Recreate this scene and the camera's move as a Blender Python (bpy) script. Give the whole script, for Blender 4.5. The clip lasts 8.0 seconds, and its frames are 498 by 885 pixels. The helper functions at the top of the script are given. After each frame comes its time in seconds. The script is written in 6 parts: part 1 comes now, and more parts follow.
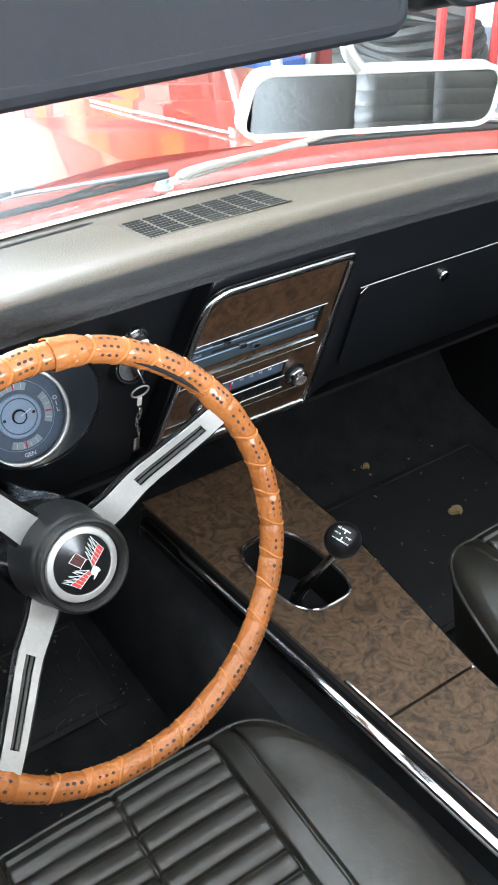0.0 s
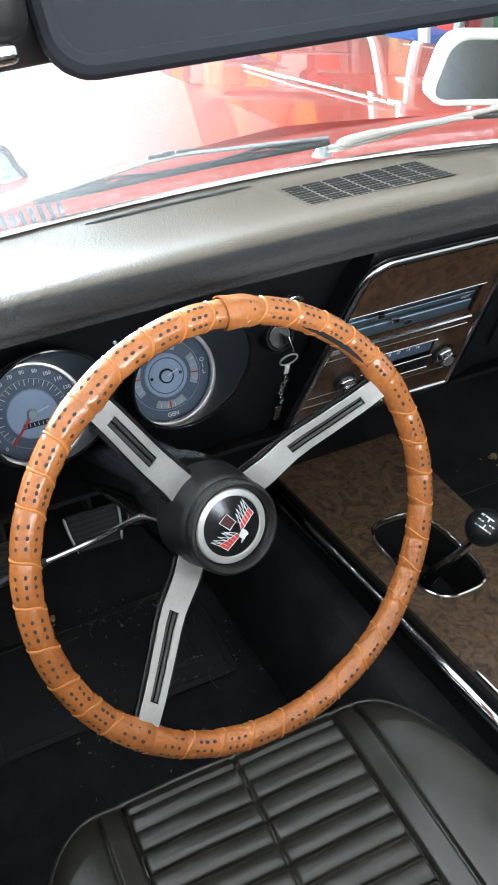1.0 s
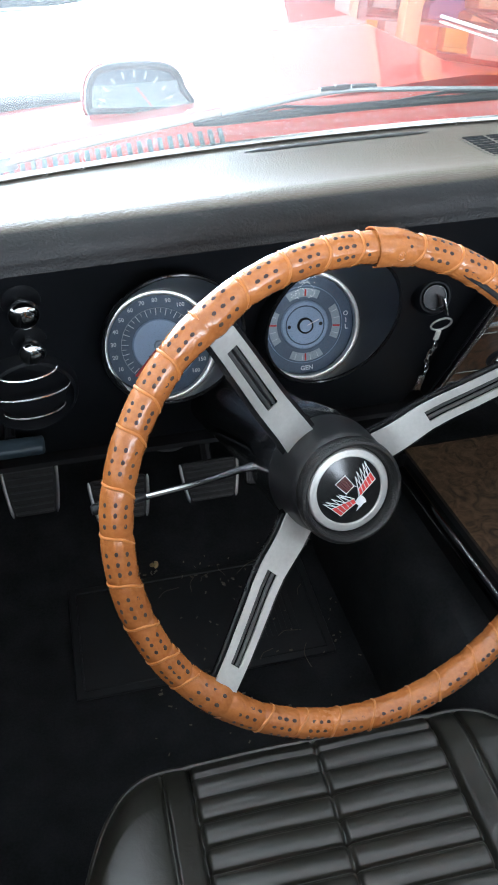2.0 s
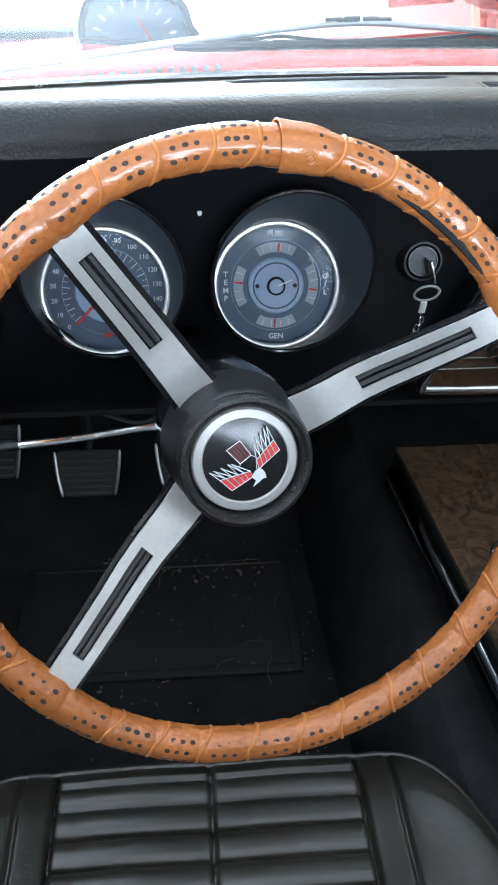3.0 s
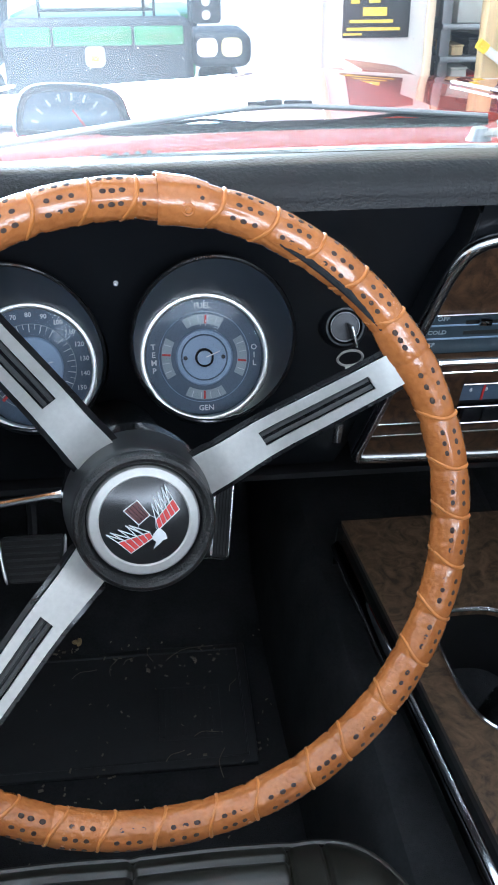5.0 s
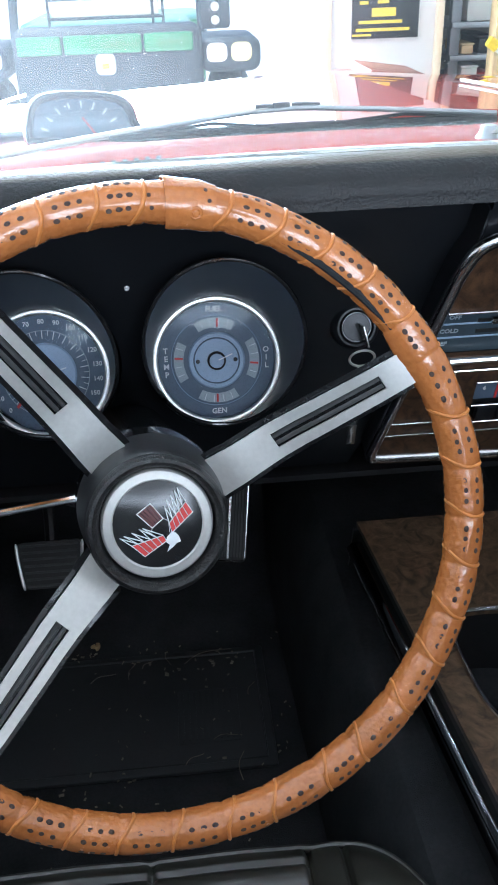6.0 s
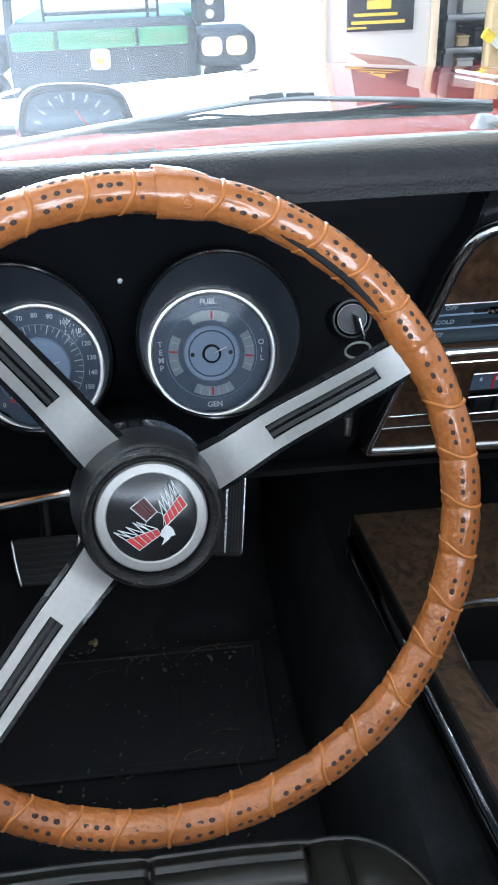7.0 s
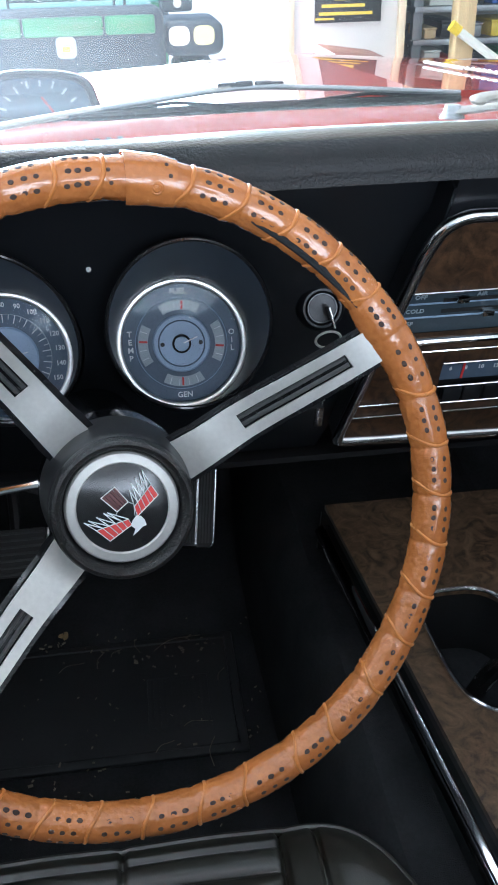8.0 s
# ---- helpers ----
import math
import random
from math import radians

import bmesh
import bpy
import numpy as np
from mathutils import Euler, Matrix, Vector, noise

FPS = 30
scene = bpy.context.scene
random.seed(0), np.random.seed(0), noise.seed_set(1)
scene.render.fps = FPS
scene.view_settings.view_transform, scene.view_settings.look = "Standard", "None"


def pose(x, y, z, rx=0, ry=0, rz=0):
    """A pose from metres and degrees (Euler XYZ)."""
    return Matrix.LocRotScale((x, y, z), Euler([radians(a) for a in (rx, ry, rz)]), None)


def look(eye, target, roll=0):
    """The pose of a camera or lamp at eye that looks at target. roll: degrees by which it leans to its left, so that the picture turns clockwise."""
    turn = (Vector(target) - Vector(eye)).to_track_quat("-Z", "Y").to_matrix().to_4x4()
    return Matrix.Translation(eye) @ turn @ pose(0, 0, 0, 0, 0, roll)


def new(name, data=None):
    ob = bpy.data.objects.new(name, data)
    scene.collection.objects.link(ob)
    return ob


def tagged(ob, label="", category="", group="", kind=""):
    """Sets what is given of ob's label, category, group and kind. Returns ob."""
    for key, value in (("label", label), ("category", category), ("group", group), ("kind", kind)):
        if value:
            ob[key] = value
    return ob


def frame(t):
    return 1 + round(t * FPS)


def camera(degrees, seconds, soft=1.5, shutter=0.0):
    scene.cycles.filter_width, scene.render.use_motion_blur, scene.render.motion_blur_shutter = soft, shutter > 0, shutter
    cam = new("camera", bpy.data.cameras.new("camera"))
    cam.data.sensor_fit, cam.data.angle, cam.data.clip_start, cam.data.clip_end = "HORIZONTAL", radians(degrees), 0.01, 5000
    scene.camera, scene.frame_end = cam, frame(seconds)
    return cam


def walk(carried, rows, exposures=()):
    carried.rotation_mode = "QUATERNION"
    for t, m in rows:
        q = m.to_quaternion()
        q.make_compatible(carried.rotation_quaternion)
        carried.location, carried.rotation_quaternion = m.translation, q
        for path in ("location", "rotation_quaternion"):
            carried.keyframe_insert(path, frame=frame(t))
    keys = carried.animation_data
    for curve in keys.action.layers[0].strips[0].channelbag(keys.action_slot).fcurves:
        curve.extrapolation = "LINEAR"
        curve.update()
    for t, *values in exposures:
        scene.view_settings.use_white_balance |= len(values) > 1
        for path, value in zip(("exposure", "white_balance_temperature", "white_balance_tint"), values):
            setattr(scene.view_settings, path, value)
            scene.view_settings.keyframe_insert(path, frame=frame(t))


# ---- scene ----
cam = camera(32.3, 8.0, 1.8)
EXPOSURES = [(0, 1.50, 6000, 10), (1.0, 1.06, 6000, 10), (1.5, 0.84, 5900, 10), (3, 1.00, 5500, 10), (4, 1.00, 5400, 10), (4.5, 0.98, 5400, 10), (5, 0.89, 5400, 10), (6.5, 0.74, 5450, 10), (8, 0.66, 5500, 10)]
PATH = [
    (0, (-0.1112, 0.1434, 1.2132), (0.7458, 1.5279, 0.0518), -2.58),
    (0.5, (-0.1395, 0.1609, 1.2083), (0.6123, 1.5908, 0.0293), -2.44),
    (1, (-0.1577, 0.1758, 1.2004), (0.4897, 1.6448, 0.0076), -2.52),
    (1.5, (-0.1707, 0.1912, 1.1827), (0.3341, 1.6933, -0.0375), -1.89),
    (3, (0.0213, 0.2683, 1.0224), (0.1641, 1.8681, -0.1693), 0.92),
    (3.5, (0.0643, 0.2796, 0.9987), (0.2305, 1.9190, -0.1347), 1.22),
    (4, (0.0880, 0.2648, 0.9904), (0.2915, 1.9440, -0.0768), 0.58),
    (4.5, (0.0889, 0.2630, 0.9910), (0.2933, 1.9718, -0.0280), 0.09),
    (5, (0.0814, 0.2620, 0.9912), (0.2505, 1.9861, -0.0082), -0.37),
    (6.5, (0.0865, 0.2606, 0.9891), (0.2141, 1.9925, -0.0029), -2.34),
    (7, (0.0872, 0.2638, 0.9860), (0.2207, 1.9902, -0.0149), -2.32),
    (7.5, (0.0866, 0.2652, 0.9837), (0.2427, 1.9829, -0.0288), -1.73),
    (8, (0.0861, 0.2651, 0.9828), (0.2883, 1.9748, -0.0351), -1.45),
]
walk(cam, [(t, look(eye, target, roll)) for t, eye, target, roll in PATH], EXPOSURES)


# ---- light ----
world = bpy.data.worlds.new("sky")
world.use_nodes = True
scene.world = world
sky = world.node_tree.nodes.new("ShaderNodeTexSky")
sky.sky_type, sky.sun_disc = "NISHITA", False
sky.sun_elevation, sky.sun_rotation = radians(48), radians(200)
world.node_tree.links.new(sky.outputs[0], world.node_tree.nodes["Background"].inputs[0])
world.node_tree.nodes["Background"].inputs[1].default_value = 0.15
sun_data = bpy.data.lights.new("sun", "SUN")
sun_data.energy, sun_data.angle, sun_data.color = 4.0, radians(0.6), (1.0, 0.95, 0.88)
sun = new("sun", sun_data)
sun.matrix_world = look((-6, 9, 12), (0, 6, 0))


def area_lamp(name, place, target, w, h, power, color=(0.82, 0.91, 1.0)):
    data = bpy.data.lights.new(name, "AREA")
    data.shape, data.size, data.size_y, data.energy, data.color = "RECTANGLE", w, h, power, color
    ob = new(name, data)
    ob.matrix_world = look(place, target)
    return ob


# daylight of the open front door, and an added fill lamp behind the camera
area_lamp("front_door_daylight", (-1.2, 3.95, 1.25), (-0.9, 0.0, 0.9), 3.2, 2.2, 560, (0.87, 0.96, 1.0))
area_lamp("rear_fill", (0.8, -4.1, 1.60), (0.2, 1.0, 0.6), 3.0, 1.45, 124, (0.95, 0.98, 0.97))


# ---- materials ----
def mat(name, col, rough=0.5, metal=0.0, var=0.18, scale=6.0, bump=0.0, bscale=300.0, coat=0.0, rvar=0.12, col2=None, spec=0.5, stretch=(1, 1, 1), grain="NOISE"):
    m = bpy.data.materials.new(name)
    m.use_nodes = True
    nt = m.node_tree
    b = nt.nodes["Principled BSDF"]
    tc = nt.nodes.new("ShaderNodeTexCoord")
    mp = nt.nodes.new("ShaderNodeMapping")
    mp.inputs["Scale"].default_value = stretch
    nt.links.new(tc.outputs["Object"], mp.inputs[0])
    big = nt.nodes.new("ShaderNodeTexNoise")
    big.inputs["Scale"].default_value, big.inputs["Detail"].default_value = scale, 5
    fine = nt.nodes.new("ShaderNodeTexNoise")
    fine.inputs["Scale"].default_value, fine.inputs["Detail"].default_value = scale * 14, 3
    for k in (big, fine):
        nt.links.new(mp.outputs[0], k.inputs["Vector"])
    mid = nt.nodes.new("ShaderNodeMath")
    mid.operation = "MULTIPLY_ADD"
    mid.inputs[1].default_value = 0.35
    nt.links.new(fine.outputs["Fac"], mid.inputs[0])
    sub = nt.nodes.new("ShaderNodeMath")
    sub.operation = "MULTIPLY"
    sub.inputs[1].default_value = 0.65
    nt.links.new(big.outputs["Fac"], sub.inputs[0])
    nt.links.new(sub.outputs[0], mid.inputs[2])
    ramp = nt.nodes.new("ShaderNodeValToRGB")
    ramp.color_ramp.elements[0].position, ramp.color_ramp.elements[1].position = 0.32, 0.68
    lo = col2 if col2 else tuple(c * (1 - var) for c in col)
    hi = col if col2 else tuple(min(1, c * (1 + var)) for c in col)
    ramp.color_ramp.elements[0].color, ramp.color_ramp.elements[1].color = (*lo, 1), (*hi, 1)
    nt.links.new(mid.outputs[0], ramp.inputs[0])
    nt.links.new(ramp.outputs[0], b.inputs["Base Color"])
    rr = nt.nodes.new("ShaderNodeMapRange")
    rr.inputs["To Min"].default_value, rr.inputs["To Max"].default_value = max(0.02, rough * (1 - rvar)), min(1, rough * (1 + rvar))
    nt.links.new(mid.outputs[0], rr.inputs["Value"])
    nt.links.new(rr.outputs[0], b.inputs["Roughness"])
    b.inputs["Metallic"].default_value = metal
    b.inputs["Coat Weight"].default_value = coat
    b.inputs["Coat Roughness"].default_value = 0.06
    b.inputs["Specular IOR Level"].default_value = spec
    if bump:
        if grain == "CELL":
            g = nt.nodes.new("ShaderNodeTexVoronoi")
            out = g.outputs["Distance"]
        else:
            g = nt.nodes.new("ShaderNodeTexNoise")
            g.inputs["Detail"].default_value = 4
            out = g.outputs["Fac"]
        g.inputs["Scale"].default_value = bscale
        nt.links.new(mp.outputs[0], g.inputs["Vector"])
        bp = nt.nodes.new("ShaderNodeBump")
        bp.inputs["Strength"].default_value, bp.inputs["Distance"].default_value = bump, 0.001
        nt.links.new(out, bp.inputs["Height"])
        nt.links.new(bp.outputs[0], b.inputs["Normal"])
    return m


def glass_mat(name, tint=(1, 1, 1), gloss=0.02, edge=0.5):
    m = bpy.data.materials.new(name)
    m.use_nodes = True
    nt = m.node_tree
    nt.nodes.clear()
    out = nt.nodes.new("ShaderNodeOutputMaterial")
    mix = nt.nodes.new("ShaderNodeMixShader")
    tr = nt.nodes.new("ShaderNodeBsdfTransparent")
    tr.inputs[0].default_value = (*tint, 1)
    gl = nt.nodes.new("ShaderNodeBsdfGlossy")
    gl.inputs["Roughness"].default_value = 0.02
    lw = nt.nodes.new("ShaderNodeLayerWeight")
    pw = nt.nodes.new("ShaderNodeMath")
    pw.operation = "POWER"
    pw.inputs[1].default_value = 5
    nt.links.new(lw.outputs["Facing"], pw.inputs[0])
    ad = nt.nodes.new("ShaderNodeMath")
    ad.operation = "MULTIPLY_ADD"
    ad.inputs[1].default_value, ad.inputs[2].default_value = edge, gloss
    nt.links.new(pw.outputs[0], ad.inputs[0])
    nt.links.new(ad.outputs[0], mix.inputs[0])
    nt.links.new(tr.outputs[0], mix.inputs[1])
    nt.links.new(gl.outputs[0], mix.inputs[2])
    nt.links.new(mix.outputs[0], out.inputs[0])
    return m


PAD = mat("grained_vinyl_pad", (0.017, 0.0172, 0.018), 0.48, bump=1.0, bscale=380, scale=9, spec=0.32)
# Dust, and daylight put into the colour, where the pad lies level
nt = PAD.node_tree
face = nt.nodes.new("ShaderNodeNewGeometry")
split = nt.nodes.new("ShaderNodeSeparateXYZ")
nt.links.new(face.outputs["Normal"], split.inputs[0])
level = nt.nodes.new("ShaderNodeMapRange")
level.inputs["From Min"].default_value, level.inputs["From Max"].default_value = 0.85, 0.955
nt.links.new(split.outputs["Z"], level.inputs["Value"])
lit_dusty_top = nt.nodes.new("ShaderNodeMix")
lit_dusty_top.data_type = "RGBA"
lit_dusty_top.inputs["B"].default_value = (0.088, 0.073, 0.053, 1)
nt.links.new(level.outputs[0], lit_dusty_top.inputs["Factor"])
nt.links.new(nt.nodes["Color Ramp"].outputs[0], lit_dusty_top.inputs["A"])
nt.links.new(lit_dusty_top.outputs["Result"], nt.nodes["Principled BSDF"].inputs["Base Color"])
SEAT = mat("seat_vinyl", (0.0225, 0.0210, 0.0160), 0.33, spec=0.72, bump=0.07, bscale=600, scale=7)
nt = SEAT.node_tree
slack = nt.nodes.new("ShaderNodeTexNoise")
slack.inputs["Scale"].default_value, slack.inputs["Detail"].default_value, slack.inputs["Distortion"].default_value = 42, 3, 0.8
coords = nt.nodes.new("ShaderNodeTexCoord")
nt.links.new(coords.outputs["Object"], slack.inputs["Vector"])
sag = nt.nodes.new("ShaderNodeBump")
sag.inputs["Strength"].default_value, sag.inputs["Distance"].default_value = 0.16, 0.004
nt.links.new(slack.outputs["Fac"], sag.inputs["Height"])
nt.links.new(nt.nodes["Bump"].outputs[0], sag.inputs["Normal"])
nt.links.new(sag.outputs[0], nt.nodes["Principled BSDF"].inputs["Normal"])
GLOSSBLACK = mat("black_enamel", (0.0100, 0.0110, 0.0130), 0.31, scale=12, spec=0.42)
SATINBLACK = mat("satin_black_plastic", (0.015, 0.015, 0.016), 0.42, spec=0.35, bump=0.1, bscale=500, scale=10)
HUBBLACK = mat("grained_hub_plastic", (0.012, 0.012, 0.012), 0.38, bump=0.55, bscale=620, scale=14, grain="CELL")
CARPET = mat("black_carpet", (0.026, 0.027, 0.029), 0.95, spec=0.12, bump=0.9, bscale=900, scale=18, var=0.4)
MATRUBBER = mat("black_mat_rubber", (0.031, 0.032, 0.033), 0.5, bump=0.2, scale=15, spec=0.4)
RUBBER = mat("black_rubber", (0.019, 0.019, 0.0185), 0.6, bump=0.2, scale=15)
TAN = mat("tan_leather", (0.51, 0.183, 0.050), 0.25, bump=0.26, bscale=260, scale=20, col2=(0.32, 0.108, 0.028), coat=0.35, rvar=0.35)
nt = TAN.node_tree
crack = nt.nodes.new("ShaderNodeTexVoronoi")
crack.feature = "DISTANCE_TO_EDGE"
crack.inputs["Scale"].default_value = 210
warp = nt.nodes.new("ShaderNodeTexNoise")
warp.inputs["Scale"].default_value, warp.inputs["Detail"].default_value = 90, 3
bend = nt.nodes.new("ShaderNodeVectorMath")
bend.operation = "MULTIPLY_ADD"
bend.inputs[1].default_value = (0.012, 0.012, 0.012)
coords = nt.nodes.new("ShaderNodeTexCoord")
nt.links.new(coords.outputs["Object"], warp.inputs["Vector"])
nt.links.new(warp.outputs["Color"], bend.inputs[0])
nt.links.new(coords.outputs["Object"], bend.inputs[2])
nt.links.new(bend.outputs[0], crack.inputs["Vector"])
ridge = nt.nodes.new("ShaderNodeMapRange")
ridge.inputs["From Max"].default_value = 0.22
nt.links.new(crack.outputs["Distance"], ridge.inputs["Value"])
crease = nt.nodes.new("ShaderNodeBump")
crease.inputs["Strength"].default_value, crease.inputs["Distance"].default_value = 0.09, 0.0010
nt.links.new(ridge.outputs[0], crease.inputs["Height"])
nt.links.new(nt.nodes["Bump"].outputs[0], crease.inputs["Normal"])
nt.links.new(crease.outputs[0], nt.nodes["Principled BSDF"].inputs["Normal"])
ORANGE = mat("orange_plastic", (0.75, 0.22, 0.03), 0.45, scale=8)
TACHFACE = mat("tachometer_face", (0.15, 0.20, 0.235), 0.5, scale=25)
CORD = mat("tan_cord", (0.53, 0.185, 0.038), 0.42, scale=40, var=0.2)
HOLE = mat("punched_hole", (0.050, 0.028, 0.018), 0.7, scale=80)
ALU = mat("brushed_aluminium", (0.58, 0.575, 0.55), 0.42, 0.5, scale=22, var=0.12, bump=0.1, bscale=260, rvar=0.3)
CHROME = mat("chrome", (0.78, 0.78, 0.79), 0.09, 1.0, scale=20, var=0.06, rvar=0.5)
DARKCHROME = mat("smoky_chrome", (0.62, 0.62, 0.63), 0.2, 1.0, scale=25, var=0.1, rvar=0.4)
LOCKFACE = mat("brushed_lock_steel", (0.085, 0.085, 0.088), 0.45, 0.7, scale=90, var=0.25, bump=0.15, bscale=500)
DULLCHROME = mat("worn_chrome", (0.62, 0.62, 0.615), 0.25, 1.0, scale=30, var=0.15, rvar=0.4)
def burl(name, light, dark, scale):
    m = mat(name, light, 0.42, scale=scale, col2=dark, bump=0.08, bscale=300, spec=0.3)
    for n in m.node_tree.nodes:
        if n.type == "TEX_NOISE":
            n.inputs["Distortion"].default_value = 2.2
    ramp = m.node_tree.nodes["Color Ramp"].color_ramp
    ramp.elements[0].position, ramp.elements[1].position = 0.36, 0.64
    return m


BURL = burl("burl_laminate", (0.090, 0.047, 0.024), (0.013, 0.008, 0.005), 40)
# same laminate as above, paler: the light on the console put into colour
CONSOLEBURL = burl("lit_burl_laminate", (0.140, 0.090, 0.053), (0.022, 0.013, 0.008), 46)
MOULDING = mat("black_gloss_moulding", (0.013, 0.013, 0.014), 0.16, scale=12)
GAUGE = mat("gauge_face", (0.085, 0.120, 0.172), 0.5, scale=25)
GAUGEMID = mat("gauge_plate", (0.33, 0.43, 0.58), 0.42, scale=25, var=0.1)
GAUGEPALE = mat("gauge_window", (0.36, 0.41, 0.45), 0.45, scale=40, var=0.1)
WHITE = mat("white_print", (0.75, 0.77, 0.78), 0.5, scale=50, var=0.06)
REDMARK = mat("red_print", (0.62, 0.035, 0.03), 0.45, scale=50, var=0.1)
DARKRED = mat("dark_red_print", (0.10, 0.02, 0.02), 0.4, scale=50, var=0.1)
REDPAINT = mat("red_car_paint", (0.34, 0.028, 0.013), 0.45, coat=1.0, scale=3, var=0.08, spec=0.1)
REDPAINT.node_tree.nodes["Principled BSDF"].inputs["Coat Roughness"].default_value = 0.015
GLASS = glass_mat("window_glass", (0.95, 0.97, 0.965), 0.006, 0.15)
nt = GLASS.node_tree
old = nt.nodes["Material Output"].inputs[0].links[0].from_socket
# thin film on the glass that also imitates haze and glare
dust_glare = nt.nodes.new("ShaderNodeBsdfTranslucent")
dust_glare.inputs[0].default_value = (0.93, 0.94, 0.95, 1)
speck = nt.nodes.new("ShaderNodeTexNoise")
speck.inputs["Scale"].default_value, speck.inputs["Detail"].default_value = 9, 6
span = nt.nodes.new("ShaderNodeMapRange")
span.inputs["To Min"].default_value, span.inputs["To Max"].default_value = 0.017, 0.033
coords = nt.nodes.new("ShaderNodeTexCoord")
nt.links.new(coords.outputs["Object"], speck.inputs["Vector"])
nt.links.new(speck.outputs["Fac"], span.inputs["Value"])
film = nt.nodes.new("ShaderNodeMixShader")
# veiling glare put into the film: strong before the driver, weak to the right
axes = nt.nodes.new("ShaderNodeSeparateXYZ")
nt.links.new(coords.outputs["Object"], axes.inputs[0])
glare_side = nt.nodes.new("ShaderNodeMapRange")
for key, value in (("From Min", -0.05), ("From Max", 0.32), ("To Min", 1.7), ("To Max", 0.2)):
    glare_side.inputs[key].default_value = value
nt.links.new(axes.outputs["X"], glare_side.inputs["Value"])
amount = nt.nodes.new("ShaderNodeMath")
amount.operation = "MULTIPLY"
nt.links.new(span.outputs[0], amount.inputs[0])
nt.links.new(glare_side.outputs[0], amount.inputs[1])
nt.links.new(amount.outputs[0], film.inputs[0])
nt.links.new(old, film.inputs[1])
nt.links.new(dust_glare.outputs[0], film.inputs[2])
nt.links.new(film.outputs[0], nt.nodes["Material Output"].inputs[0])
LENS = glass_mat("dial_lens", (0.97, 0.98, 0.99), 0.005)
TACHLENS = glass_mat("tachometer_lens", (0.92, 0.96, 1.0), 0.3)
MIRROR = mat("mirror_glass", (0.80, 0.82, 0.83), 0.02, 1.0, scale=5, var=0.02)
IVORY = mat("aged_white_paint", (0.70, 0.69, 0.63), 0.35, scale=20, var=0.06)
CONCRETE = mat("concrete", (0.34, 0.33, 0.31), 0.85, bump=0.3, bscale=60, scale=1.5)
WALLWHITE = mat("white_wall_paint", (0.62, 0.61, 0.585), 0.75, scale=2, var=0.05, bump=0.1, bscale=80)
CEILING = mat("painted_ceiling_board", (0.78, 0.77, 0.74), 0.75, scale=3, var=0.06, stretch=(1, 8, 1), bump=0.15, bscale=60)
TIMBER = mat("pine_timber", (0.62, 0.45, 0.24), 0.65, scale=5, var=0.25, stretch=(6, 6, 0.6), bump=0.1)
REDPLASTIC = mat("red_enamel", (0.50, 0.025, 0.02), 0.4, scale=8)
GREEN = mat("green_paint", (0.035, 0.19, 0.075), 0.35, coat=0.5, scale=4)
YELLOW = mat("yellow_paint", (0.72, 0.50, 0.03), 0.45, scale=8)
STEEL = mat("grey_steel", (0.32, 0.33, 0.34), 0.45, 0.8, scale=8)
BLUE = mat("blue_plastic", (0.03, 0.09, 0.33), 0.4, scale=6)
LEAF = mat("dry_leaf", (0.33, 0.24, 0.11), 0.8, scale=60, var=0.35)
CRUMB = mat("dull_crumbs", (0.19, 0.165, 0.12), 0.9, scale=90, var=0.5)
GRAVEL = mat("pale_gravel", (0.62, 0.60, 0.56), 0.9, bump=0.4, bscale=90, scale=2)
HOODGREY = mat("slate_grey_plastic", (0.030, 0.034, 0.041), 0.42, scale=20)
SLATE = mat("slate_blue_plate", (0.045, 0.066, 0.082), 0.4, scale=30)
BRIGHT = mat("bright_satin_metal", (0.94, 0.94, 0.91), 0.30, 0.9, scale=30, var=0.04)
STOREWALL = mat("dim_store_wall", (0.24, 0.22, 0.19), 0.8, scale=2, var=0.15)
AMBER = mat("pale_amber_lens", (0.72, 0.64, 0.26), 0.3, scale=20, var=0.1)
VISOR = mat("visor_vinyl", (0.015, 0.017, 0.022), 0.6, bump=0.15, bscale=600, scale=9, spec=0.3)
CREAM = mat("cream_paint", (0.66, 0.54, 0.38), 0.55, scale=9, var=0.06)
# black of the utility vehicle, lifted bluish to stand in for haze
HAZEBLACK = mat("haze_lifted_black", (0.032, 0.043, 0.053), 0.6, scale=5)
MATTE = mat("matte_black_plastic", (0.011, 0.011, 0.012), 0.7, spec=0.2, scale=10)
# wear and the highlights on the ribs put into a paler rubber
GREYRUBBER = mat("grey_rubber", (0.055, 0.055, 0.055), 0.55, scale=40, var=0.3)
WIPERARM = mat("pale_wiper_arm", (0.33, 0.30, 0.26), 0.45, scale=25, var=0.08)


# ---- building blocks ----
def thing(name, label, category, place=(0, 0, 0), group="", kind=""):
    ob = new(name)
    ob.location = place
    ob.empty_display_size = 0.05
    return tagged(ob, label, category, group, kind)


def mesh_of(name, bm, material, smooth=35):
    bmesh.ops.recalc_face_normals(bm, faces=bm.faces)
    me = bpy.data.meshes.new(name)
    bm.to_mesh(me)
    bm.free()
    me.materials.append(material)
    if smooth:
        me.shade_smooth()
        me.set_sharp_from_angle(angle=radians(smooth))
    return me


def part(name, bm, material, parent, label="", smooth=35, kind=""):
    ob = new(name, mesh_of(name, bm, material, smooth))
    ob.parent = parent
    ob.matrix_parent_inverse = Matrix.Translation(-parent.location)
    return tagged(ob, label, kind=kind)


